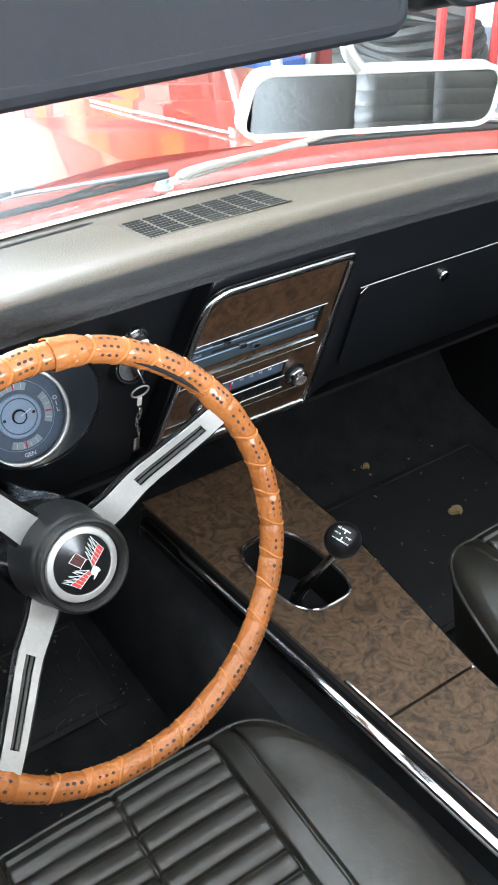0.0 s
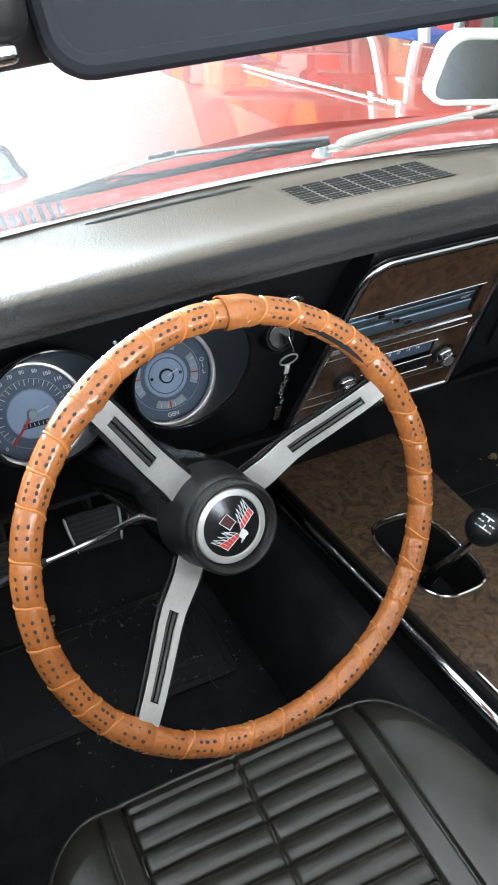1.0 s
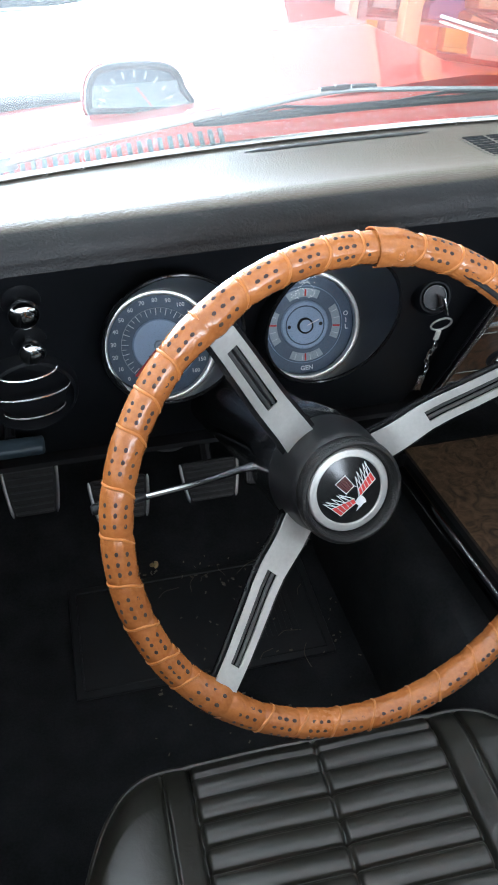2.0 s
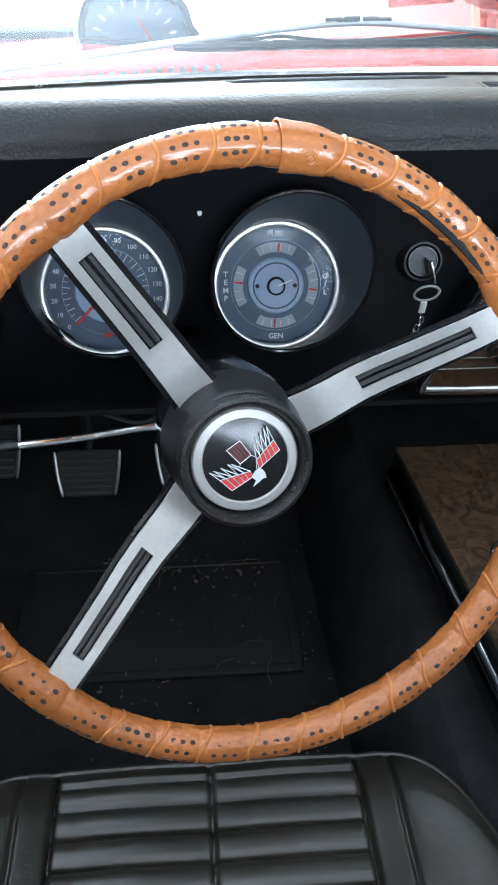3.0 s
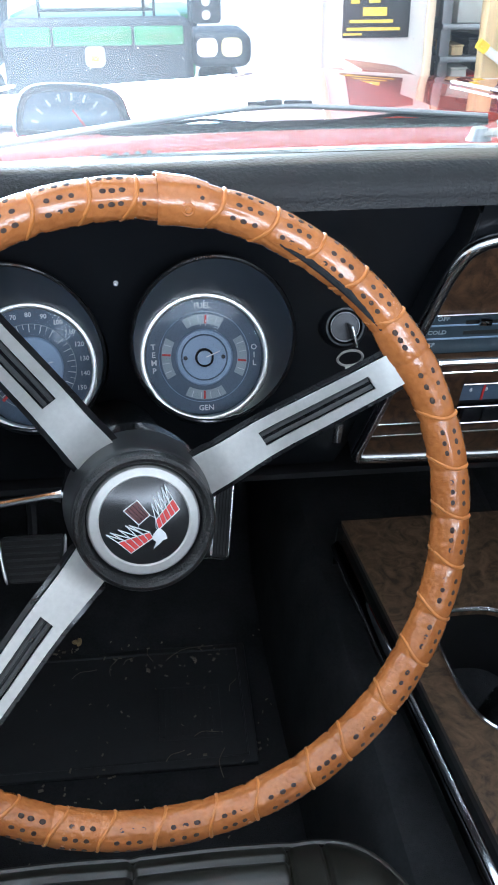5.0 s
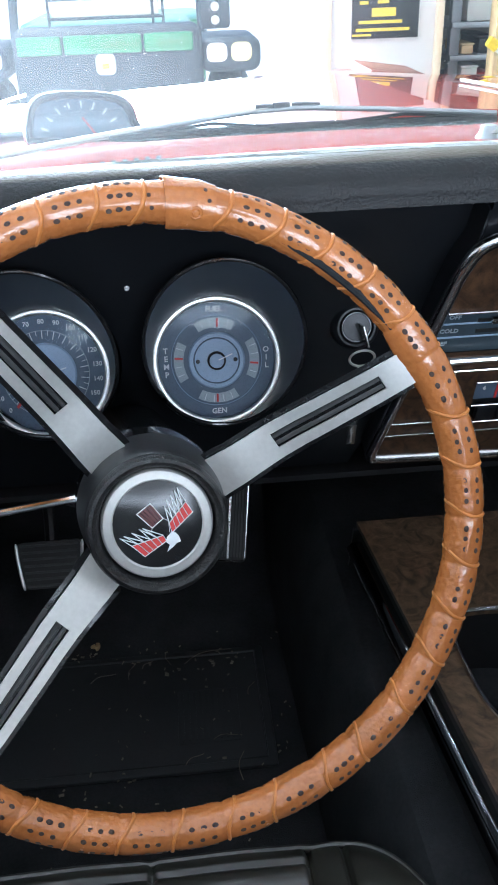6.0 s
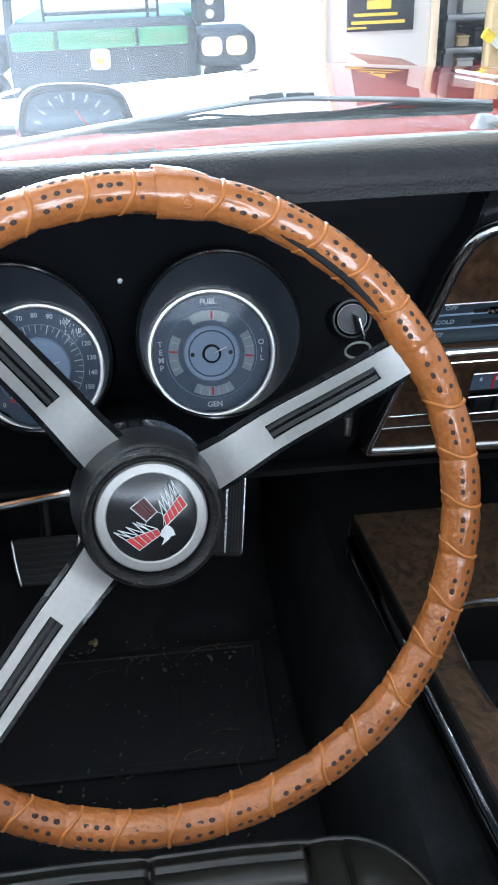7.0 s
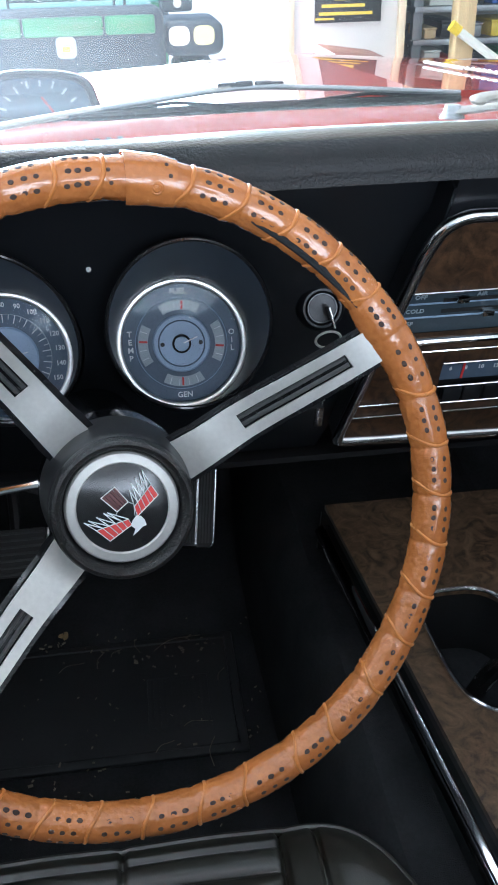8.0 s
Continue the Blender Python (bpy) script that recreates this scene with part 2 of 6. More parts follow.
def solo(name, bm, material, label, category, kind="", group="", smooth=35):
    return tagged(new(name, mesh_of(name, bm, material, smooth)), label, category, group, kind)


def box(bm, lo, hi, bevel=0.0, m=None, segs=2):
    r = bmesh.ops.create_cube(bm, size=1.0)
    lo, hi = Vector(lo), Vector(hi)
    mid, size = (lo + hi) / 2, hi - lo
    for v in r["verts"]:
        v.co = Vector((v.co.x * size.x, v.co.y * size.y, v.co.z * size.z)) + mid
    if bevel:
        edges = list({e for v in r["verts"] for e in v.link_edges})
        made = bmesh.ops.bevel(bm, geom=edges, offset=bevel, segments=segs, affect="EDGES", profile=0.5)
        verts = list({v for f in made["faces"] for v in f.verts} | {v for v in r["verts"] if v.is_valid})
    else:
        verts = r["verts"]
    if m is not None:
        done = set()
        stack = list(verts)
        while stack:
            v = stack.pop()
            if v in done:
                continue
            done.add(v)
            stack += [e.other_vert(v) for e in v.link_edges]
        for v in done:
            v.co = m @ v.co
    return bm


def boxed(lo, hi, bevel=0.0, m=None, segs=2):
    return box(bmesh.new(), lo, hi, bevel, m, segs)


def lathe(profile, segs=48, m=None, bm=None, a0=0.0, a1=2 * math.pi):
    """Turns a profile of (radius, height) about the z axis of m."""
    bm = bm or bmesh.new()
    m = m or Matrix()
    full = abs(a1 - a0 - 2 * math.pi) < 1e-6
    n = segs if full else segs + 1
    rings = []
    for r, h in profile:
        if r < 1e-6:
            rings.append([bm.verts.new(m @ Vector((0, 0, h)))])
        else:
            rings.append([bm.verts.new(m @ Vector((r * math.cos(a0 + (a1 - a0) * k / segs), r * math.sin(a0 + (a1 - a0) * k / segs), h))) for k in range(n)])
    for p, q in zip(rings, rings[1:]):
        for k in range(segs):
            k2 = (k + 1) % n
            a = [p[k], p[k2]] if len(p) > 1 else [p[0]]
            b = [q[k2], q[k]] if len(q) > 1 else [q[0]]
            if len(a) + len(b) > 2:
                bm.faces.new(a + b)
    return bm


def sweep(points, radius, segs=10, closed=False, bm=None, flat=1.0, up=(0, 0, 1)):
    """A tube along points; radius is a number or one for each point."""
    bm = bm or bmesh.new()
    pts = [Vector(p) for p in points]
    n = len(pts)
    radii = radius if isinstance(radius, (list, tuple)) else [radius] * n
    rings = []
    for i, p in enumerate(pts):
        a = pts[(i - 1) % n] if closed or i else p
        b = pts[(i + 1) % n] if closed or i < n - 1 else p
        d = (b - a).normalized()
        side = d.cross(Vector(up))
        side = side.normalized() if side.length > 1e-4 else Vector((1, 0, 0))
        top = side.cross(d).normalized()
        rings.append([bm.verts.new(p + radii[i] * (math.cos(k * 2 * math.pi / segs) * side + flat * math.sin(k * 2 * math.pi / segs) * top)) for k in range(segs)])
    pairs = list(zip(rings, rings[1:])) + ([(rings[-1], rings[0])] if closed else [])
    for p, q in pairs:
        for k in range(segs):
            bm.faces.new((p[k], p[(k + 1) % segs], q[(k + 1) % segs], q[k]))
    if not closed:
        bm.faces.new(rings[0][::-1])
        bm.faces.new(rings[-1])
    return bm


def curve(points, steps=8):
    """A smooth line through a few points."""
    p = [Vector(a) for a in points]
    p = [2 * p[0] - p[1]] + p + [2 * p[-1] - p[-2]]
    out = []
    for i in range(1, len(p) - 2):
        for k in range(steps):
            t = k / steps
            a, b, c, d = p[i - 1], p[i], p[i + 1], p[i + 2]
            out.append(0.5 * ((2 * b) + (c - a) * t + (2 * a - 5 * b + 4 * c - d) * t * t + (3 * b - a - 3 * c + d) * t ** 3))
    return out + [p[-2]]


def sheet(fn, nu, nv, thick=0.0, bm=None):
    """A surface fn(u, v) for u, v in 0..1, thickened against its normal."""
    bm = bm or bmesh.new()
    grid = [[bm.verts.new(fn(i / nu, j / nv)) for j in range(nv + 1)] for i in range(nu + 1)]
    for i in range(nu):
        for j in range(nv):
            bm.faces.new((grid[i][j], grid[i + 1][j], grid[i + 1][j + 1], grid[i][j + 1]))
    if thick:
        bm.normal_update()
        low = [[bm.verts.new(v.co - v.normal * thick) for v in row] for row in grid]
        for i in range(nu):
            for j in range(nv):
                bm.faces.new((low[i][j], low[i][j + 1], low[i + 1][j + 1], low[i + 1][j]))
        for i in range(nu):
            for j in (0, nv):
                bm.faces.new((grid[i][j], grid[i + 1][j], low[i + 1][j], low[i][j]))
        for j in range(nv):
            for i in (0, nu):
                bm.faces.new((grid[i][j], grid[i][j + 1], low[i][j + 1], low[i][j]))
    return bm


def plate(outline, holes, depth, m, bevel=0.0, bm=None):
    """A flat plate in the plane of m (its x and y), from z = 0 down to -depth, with holes through it."""
    bm = bm or bmesh.new()
    edges = []
    for loop in [outline] + list(holes):
        vs = [bm.verts.new((x, y, 0)) for x, y in loop]
        edges += [bm.edges.new((vs[k], vs[(k + 1) % len(vs)])) for k in range(len(vs))]
    bmesh.ops.triangle_fill(bm, use_beauty=True, edges=edges)
    faces = [f for f in bm.faces]
    if depth:
        ext = bmesh.ops.extrude_face_region(bm, geom=faces)
        for v in [g for g in ext["geom"] if isinstance(g, bmesh.types.BMVert)]:
            v.co.z -= depth
    for v in bm.verts:
        v.co = m @ v.co
    return bm


def soften(points, r, n=4):
    """The corners of a closed outline rounded off."""
    out = []
    for k, p in enumerate(points):
        p, a, b = Vector(p), Vector(points[k - 1]), Vector(points[(k + 1) % len(points)])
        ra, rb = min(r, (a - p).length * 0.45), min(r, (b - p).length * 0.45)
        s0, s1 = p + (a - p).normalized() * ra, p + (b - p).normalized() * rb
        for i in range(n + 1):
            t = i / n
            out.append(tuple(s0 * (1 - t) ** 2 + p * 2 * t * (1 - t) + s1 * t * t))
    return out


def rounded(w, h, r, n=6, cx=0.0, cy=0.0):
    pts = []
    for sx, sy, a in ((1, 1, 0), (-1, 1, 90), (-1, -1, 180), (1, -1, 270)):
        for k in range(n + 1):
            t = radians(a + 90 * k / n)
            pts.append((cx + sx * (w / 2 - r) + r * math.cos(t), cy + sy * (h / 2 - r) + r * math.sin(t)))
    return pts


def oval(rx, ry, n=48, cx=0.0, cy=0.0):
    return [(cx + rx * math.cos(2 * math.pi * k / n), cy + ry * math.sin(2 * math.pi * k / n)) for k in range(n)]


def lettering(name, text, size, m, material, parent, thick=0.0002):
    c = bpy.data.curves.new(name, "FONT")
    c.body, c.size, c.align_x, c.align_y, c.extrude = text, size, "CENTER", "CENTER", thick
    c.resolution_u, c.offset = 2, 0.022 * size
    tmp = bpy.data.objects.new(name, c)
    me = bpy.data.meshes.new_from_object(tmp)
    bpy.data.objects.remove(tmp)
    bm = bmesh.new()
    bm.from_mesh(me)
    bpy.data.meshes.remove(me)
    for v in bm.verts:
        v.co = m @ v.co
    return part(name, bm, material, parent, smooth=0)


def frame_of(origin, x_dir, normal):
    """A pose whose z is the normal and whose x lies along x_dir."""
    z = Vector(normal).normalized()
    x = Vector(x_dir)
    x = (x - z * x.dot(z)).normalized()
    y = z.cross(x)
    return Matrix.Translation(origin) @ Matrix((x, y, z)).transposed().to_4x4()

# ---- car body ----
CX = 0.42                                   # the car's middle


def plan(x):
    """How far the windscreen's foot curves back towards its ends."""
    d = x - 0.32
    return -(0.40 if d > 0 else 0.22) * d * d


def in_dash(x, s, out=0.0):
    """A place on the dash's face: s metres up along it from the radio's top edge, out metres towards the driver."""
    return Vector((x, 0.92 - 0.3261 * s - 0.9453 * out, 0.78 + 0.9453 * s - 0.3261 * out))


def dash_frame(x, s, out=0.0):
    return frame_of(in_dash(x, s, out), (1, 0, 0), (0, -0.9453, -0.3261))


# floor pan, toe board, tunnel, sides
bm = sheet(lambda u, v: Vector((-0.36 + 1.56 * u, [-0.9, 0.3, 1.18, 1.30, 1.44, 1.50][round(v * 5)], [0.115, 0.115, 0.115, 0.15, 0.30, 0.62][round(v * 5)])), 12, 5, 0.02)
floor = solo("floor", bm, CARPET, "black carpeted car floor rising to the toe board", "floor", "structure", smooth=60)
bm = sheet(lambda u, v: Vector((0.36 + 0.135 * math.cos(math.pi * (1 - u)) * (1 + 0.35 * v * v), -0.3 + 1.75 * v, 0.10 + (0.22 + 0.05 * v * v) * min(1, 1.35 * math.sin(math.pi * u) ** 0.7))), 20, 10, 0.01)
tagged(part("transmission_tunnel", bm, CARPET, floor), "black carpeted hump under the console")
for nm, x in (("wall_left", -0.36), ("wall_right", 1.20)):
    bm = boxed((x - 0.03, -0.9, 0.10), (x + 0.03, 1.45, 0.80), 0.01)
    solo(nm, bm, SATINBLACK, "black inner door and kick panel of the car", "door panel", "structure")
bm = boxed((-0.36, 1.46, 0.10), (1.20, 1.50, 0.79), 0.004)
solo("firewall", bm, CARPET, "black lined firewall behind the dashboard", "wall", "structure")

# rubber mats
for x0, x1, y0, y1 in ((-0.215, 0.162, 0.978, 1.188), (0.62, 1.08, 0.80, 1.17)):
    mat_thing = thing("floor_mat", "black rubber mat lying on the car floor", "floor mat", ((x0 + x1) / 2, (y0 + y1) / 2, 0.117), "floor mats")
    part("sheet", boxed((x0, y0, 0.117), (x1, y1, 0.124), 0.003), MATRUBBER, mat_thing)
    part("border", sweep([(x0 + 0.012, y0 + 0.012, 0.1245), (x1 - 0.012, y0 + 0.012, 0.1245), (x1 - 0.012, y1 - 0.012, 0.1245), (x0 + 0.012, y1 - 0.012, 0.1245)], 0.0022, 6, True), MATRUBBER, mat_thing, "raised rubber border")
    if x0 < 0:
        pad_part = part("heel_pad", boxed((0.040, 1.020, 0.1232), (0.120, 1.110, 0.1246), 0.001), MATRUBBER, mat_thing, "ribbed heel pad")
        for k in range(9):
            part("rib", boxed((0.045 + 0.008 * k, 1.025, 0.1240), (0.048 + 0.008 * k, 1.105, 0.1258)), MATRUBBER, pad_part)

# dashboard
dash = thing("dashboard", "black grained vinyl dashboard with a padded top", "dashboard", (CX, 1.0, 0.75))
PROFILE = [(1.215, 0.796), (1.185, 0.801), (1.12, 0.810), (1.05, 0.8165), (1.00, 0.8265), (0.955, 0.843), (0.922, 0.856), (0.902, 0.8605), (0.886, 0.8583), (0.876, 0.851), (0.8700, 0.842), (0.8690, 0.8325), (0.8745, 0.8258), (0.94, 0.8235)]
PROF = curve([(0, y, z) for y, z in PROFILE], 3)


def pad_point(u, v):
    x = -0.33 + 1.49 * u
    p = PROF[round(v * (len(PROF) - 1))]
    k = min(1.0, max(0.0, (p.y - 0.90) / 0.28))
    return Vector((x, p.y + plan(x) * (0.25 + 0.75 * k), p.z - 0.05 * max(0, x - 0.62) ** 2))


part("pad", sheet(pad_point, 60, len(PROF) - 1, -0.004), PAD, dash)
POD_X = (-0.046, 0.1185)
BACK = -0.031                               # the driver's panel lies behind the gauge hoods' lips
outline = [(0.330, 0.047), (0.326, -0.006), (0.316, -0.030), (0.264, -0.262), (0.52, -0.272), (0.56, -0.25), (1.14, -0.25), (1.14, 0.047)]
part("face_panel", plate(outline[::-1], [], 0.008, dash_frame(0, 0)), GLOSSBLACK, dash, "glossy black painted panel", smooth=0)
outline = [(-0.32, 0.032), (-0.32, -0.30), (0.25, -0.30), (0.264, -0.262), (0.330, -0.006), (0.334, 0.032)]
holes = [oval(0.0718, 0.0945, 56, px - 0.001, -0.1275) for px in POD_X]
part("driver_panel", plate(outline[::-1], holes, 0.008, dash_frame(0, 0, BACK)), GLOSSBLACK, dash, "glossy black painted panel", smooth=0)
cheek = [(0.329, 0.032), (0.325, -0.006), (0.315, -0.030), (0.263, -0.262)]
part("panel_cheek", sheet(lambda u, v: in_dash(*cheek[round(u * 3)], BACK * v - 0.0005), 3, 2, 0.002), GLOSSBLACK, dash, "glossy black side of the panel")
bm = sheet(lambda u, v: Vector((-0.32 + 1.46 * u, 1.03 + 0.30 * v, 0.505 - 0.02 * math.sin(v * 3.1))), 6, 4, 0.006)
part("lower_shroud", bm, MATTE, dash)


def on_pad(x, y):
    """The height of the pad's top at a place."""
    k = min(1.0, max(0.0, (y - 0.90) / 0.28))
    y0 = y - plan(x) * (0.25 + 0.75 * k)
    best = min(range(len(PROF) // 2), key=lambda i: abs(PROF[i].y - y0))
    q, r = PROF[best], PROF[min(best + 1, len(PROF) - 1)]
    f = 0 if abs(r.y - q.y) < 1e-6 else max(-1, min(1, (y0 - q.y) / (r.y - q.y)))
    return q.z + f * (r.z - q.z) - 0.05 * max(0, x - 0.62) ** 2


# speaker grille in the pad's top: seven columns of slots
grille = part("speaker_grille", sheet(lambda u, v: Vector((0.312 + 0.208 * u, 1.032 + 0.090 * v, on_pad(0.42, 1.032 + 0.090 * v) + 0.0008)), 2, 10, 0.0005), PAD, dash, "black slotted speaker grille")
slot_mesh = mesh_of("slot", boxed((0, 0, -0.0006), (0.0248, 0.0044, 0.0004)), CARPET, 0)
for c in range(7):
    for r in range(9):
        x0, y0 = 0.3155 + c * 0.0292, 1.0355 + r * 0.0094
        ob = new("slot", slot_mesh)
        ob.parent = grille
        ob.location = (x0, y0, on_pad(0.42, y0 + 0.002) + 0.0013)
for x0, x1 in ((0.07, 0.295), (0.53, 0.76)):
    pts = [(x0 + (x1 - x0) * k / 12, 1.160 + plan(x0 + (x1 - x0) * k / 12), on_pad(x0 + (x1 - x0) * k / 12, 1.160 + plan(x0 + (x1 - x0) * k / 12)) + (0.001 if x0 < 0.42 else 0.0035)) for k in range(13)]
    part("defroster_slot", sweep(pts, [0.001] + [0.0045] * 11 + [0.001], 8, flat=0.35), RUBBER, dash, "dark defroster slot")
pts = [(-0.30 + 1.44 * k / 40, 1.196 + plan(-0.30 + 1.44 * k / 40), 0.803 - 0.05 * max(0, -0.30 + 1.44 * k / 40 - 0.62) ** 2) for k in range(41)]
part("edge_trim", sweep(pts, 0.0042, 8), DULLCHROME, dash, "thin bright trim along the windscreen")
# glove box
part("glove_box_door", plate(rounded(0.47, 0.155, 0.02, 5, 0.80, -0.140), [], 0.004, dash_frame(0, 0, 0.006)), GLOSSBLACK, dash, "black glove box door", smooth=0)
pts = curve([in_dash(0.562, -0.070, 0.007), in_dash(0.572, -0.062, 0.007), in_dash(0.60, -0.059, 0.007), in_dash(1.04, -0.066, 0.007)], 5)
part("glove_box_trim", sweep(pts, 0.0011, 6), DULLCHROME, dash, "thin bright bead")
lock = part("glove_box_lock", lathe([(0.0, 0.006), (0.0075, 0.006), (0.009, 0.004), (0.009, 0.0)], 24, dash_frame(0.716, -0.090, 0.006)), CHROME, dash, "chrome lock button")
part("keyhole", boxed((-0.001, -0.004, 0.0055), (0.001, 0.004, 0.0066), 0, dash_frame(0.716, -0.090, 0.006)), RUBBER, lock)


# ---- gauges ----
def gauge(name, label, px, gx, gz):
    g = thing(name, label, "gauge", (gx, 1.030, gz), "dash gauges")
    tilt = radians(17)
    f = frame_of((gx, 1.030, gz), (1, 0, 0), (0, -math.cos(tilt), math.sin(tilt)))
    n = 56
    bm = bmesh.new()
    rings = []
    for t in (0.0, 0.12, 0.5, 0.9, 1.0):
        ring = []
        for k in range(n):
            a = 2 * math.pi * k / n
            inner = f @ Vector((0.0622 * math.cos(a), 0.0622 * math.sin(a), 0.001))
            outer = in_dash(px + 0.0705 * math.cos(a), -0.0945 + 0.0957 * math.sin(a), 0.001)
            p = inner.lerp(outer, t)
            ring.append(bm.verts.new(p))
        rings.append(ring)
    for p, q in zip(rings, rings[1:]):
        for k in range(n):
            bm.faces.new((p[k], p[(k + 1) % n], q[(k + 1) % n], q[k]))
    part("hood", bm, HOODGREY, g, "dull slate grey recessed hood")
    lip = [in_dash(px + 0.0705 * math.cos(2 * math.pi * k / n), -0.0945 + 0.0957 * math.sin(2 * math.pi * k / n), 0.001) for k in range(n)]
    part("lip", sweep(lip, 0.0019, 8, True, up=(0, -1, 0)), MOULDING, g, "glossy black lip")
    bm = bmesh.new()
    rings = []
    for t in (0.0, 0.25, 0.5, 0.75, 1.0):
        rings.append([])
        for k in range(n):
            a = 2 * math.pi * k / n
            lip_at = in_dash(px + 0.0722 * math.cos(a), -0.0945 + 0.0974 * math.sin(a), 0.0)
            rings[-1].append(bm.verts.new(lip_at.lerp(f @ Vector((0.0665 * math.cos(a), 0.0665 * math.sin(a), -0.004)), t)))
    for p, q in zip(rings, rings[1:]):
        for k in range(n):
            bm.faces.new((p[k], p[(k + 1) % n], q[(k + 1) % n], q[k]))
    part("shroud", bm, GLOSSBLACK, g, "glossy black tube round the dial", smooth=60)
    part("bezel", lathe([(0.0632, -0.001), (0.0631, 0.0028), (0.0626, 0.0036), (0.0618, 0.0040), (0.0584, 0.0037), (0.0577, 0.0032), (0.0573, 0.0022), (0.0572, -0.004)], 72, f), BRIGHT, g, "bright chrome ring")
    part("dial", lathe([(0.0, -0.006), (0.0590, -0.006), (0.0590, -0.009)], 64, f), GAUGE, g, "dark slate dial")
    lens = part("lens", lathe([(0.0, 0.0006), (0.0585, 0.0), (0.0585, -0.001), (0.0, -0.0004)], 48, f), LENS, g, "clear flat lens")
    lens.visible_shadow = False
    return g, f


def arc_bar(f, r0, r1, a0, a1, z, thick=0.0004, n=10):
    a0, a1 = radians(a0), radians(a1)
    loop = [(r1 * math.cos(a0 + (a1 - a0) * k / n), r1 * math.sin(a0 + (a1 - a0) * k / n)) for k in range(n + 1)]
    loop += [(r0 * math.cos(a1 + (a0 - a1) * k / n), r0 * math.sin(a1 + (a0 - a1) * k / n)) for k in range(n + 1)]
    return plate(loop, [], thick, f @ pose(0, 0, z))


def tick(f, a, r0, r1, w, z):
    return boxed((r0, -w / 2, z - 0.0003), (r1, w / 2, z), 0, f @ pose(0, 0, 0, 0, 0, a))


fuel, ff = gauge("combination_gauge", "round chrome-ringed gauge for fuel, oil, temperature and charging", POD_X[1], 0.1138, 0.644)
part("inner_plate", lathe([(0.0, -0.0035), (0.0265, -0.0035), (0.028, -0.0050), (0.028, -0.006)], 48, ff), GAUGEMID, fuel, "grey-blue middle plate")
part("centre_ring", lathe([(0.0215, -0.0034), (0.0222, -0.0030), (0.0229, -0.0034)], 48, ff), GAUGE, fuel)
part("hub_ring", lathe([(0.0072, -0.0004), (0.0080, 0.0002), (0.0090, -0.0006), (0.0092, -0.0035)], 32, ff), SATINBLACK, fuel, "black ring round the hub")
part("hub_cap", lathe([(0.0, 0.0), (0.0068, -0.0002), (0.0073, -0.0012), (0.0074, -0.0035)], 32, ff), GAUGEMID, fuel, "grey hub cap")
part("clock_needle", tick(ff, 22, 0.002, 0.0165, 0.0012, 0.0006), WHITE, fuel, "short white needle")
part("outer_ring", lathe([(0.0440, -0.0058), (0.0444, -0.0054), (0.0448, -0.0058)], 56, ff), GAUGEMID, fuel)
for a, txt, na in ((90, "FUEL", 86), (0, "OIL", -7), (180, "TEMP", 174), (270, "GEN", 268)):
    w = part("window", arc_bar(ff, 0.0325, 0.0420, a - 29, a + 29, -0.0052), GAUGEPALE, fuel, "pale scale window")
    for d in (-20, -7, 7, 20):
        part("scale_mark", tick(ff, a + d, 0.0345, 0.0412, 0.0006, -0.0049), WHITE, w)
    part("pointer", tick(ff, na, 0.0330, 0.0412, 0.0019, -0.0044), REDMARK, fuel, "red pointer")
    if a in (90, 270):
        lettering("lettering", txt, 0.0076, ff @ pose(0, 0.0500 if a == 90 else -0.0505, -0.0055), WHITE, fuel)
    else:
        for i, ch in enumerate(txt):
            lettering("lettering", ch, 0.0076, ff @ pose(0.0490 if a == 0 else -0.0494, 0.0078 * (len(txt) - 1) / 2 - 0.0078 * i, -0.0055), WHITE, fuel)
for x in (-0.0185, 0.0185):
    part("rivet", lathe([(0.0, -0.0026), (0.0018, -0.0028), (0.0021, -0.0035)], 14, ff @ pose(x, 0, 0)), SATINBLACK, fuel)

speedo, sf = gauge("speedometer", "round chrome-ringed speedometer with white numerals and red needle", POD_X[0], -0.0525, 0.6415)
part("inner_plate", lathe([(0.0, -0.0035), (0.0285, -0.0035), (0.030, -0.0050), (0.030, -0.006)], 48, sf), GAUGEMID, speedo, "grey-blue middle plate")
part("scale_ring", lathe([(0.0415, -0.0058), (0.0419, -0.0054), (0.0423, -0.0058)], 56, sf), GAUGEPALE, speedo)
for k in range(33):
    part("scale_mark", tick(sf, 222 - 264 * k / 32, 0.034 if k % 2 == 0 else 0.037, 0.0418, 0.0008 if k % 2 == 0 else 0.0005, -0.0052), WHITE, speedo)
for k in range(17):
    a = radians(222 - 264 * k / 16)
    lettering("lettering", str(10 * k), 0.0064, sf @ pose(0.0505 * math.cos(a), 0.0505 * math.sin(a), -0.0055), WHITE, speedo)
part("needle", boxed((0.004, -0.0015, -0.0022), (0.043, 0.0012, -0.0015), 0, sf @ pose(0, 0, 0, 0, 0, 226)), REDMARK, speedo, "red needle")
part("hub_cap", lathe([(0.0, 0.0), (0.0050, 0.0), (0.0062, -0.0012), (0.0065, -0.0035)], 32, sf), GAUGEPALE, speedo)
part("trip_needle", tick(sf, 14, 0.006, 0.021, 0.0011, -0.0016), WHITE, speedo, "short white needle")
part("odometer", boxed((-0.013, -0.0160, -0.0036), (0.017, -0.0095, -0.0028), 0.0004, sf), RUBBER, speedo, "black odometer window")
for i in range(6):
    lettering("lettering", "0" if i in (0, 5) else "1", 0.0052, sf @ pose(-0.0105 + 0.005 * i, -0.0128, -0.0026), WHITE, speedo)
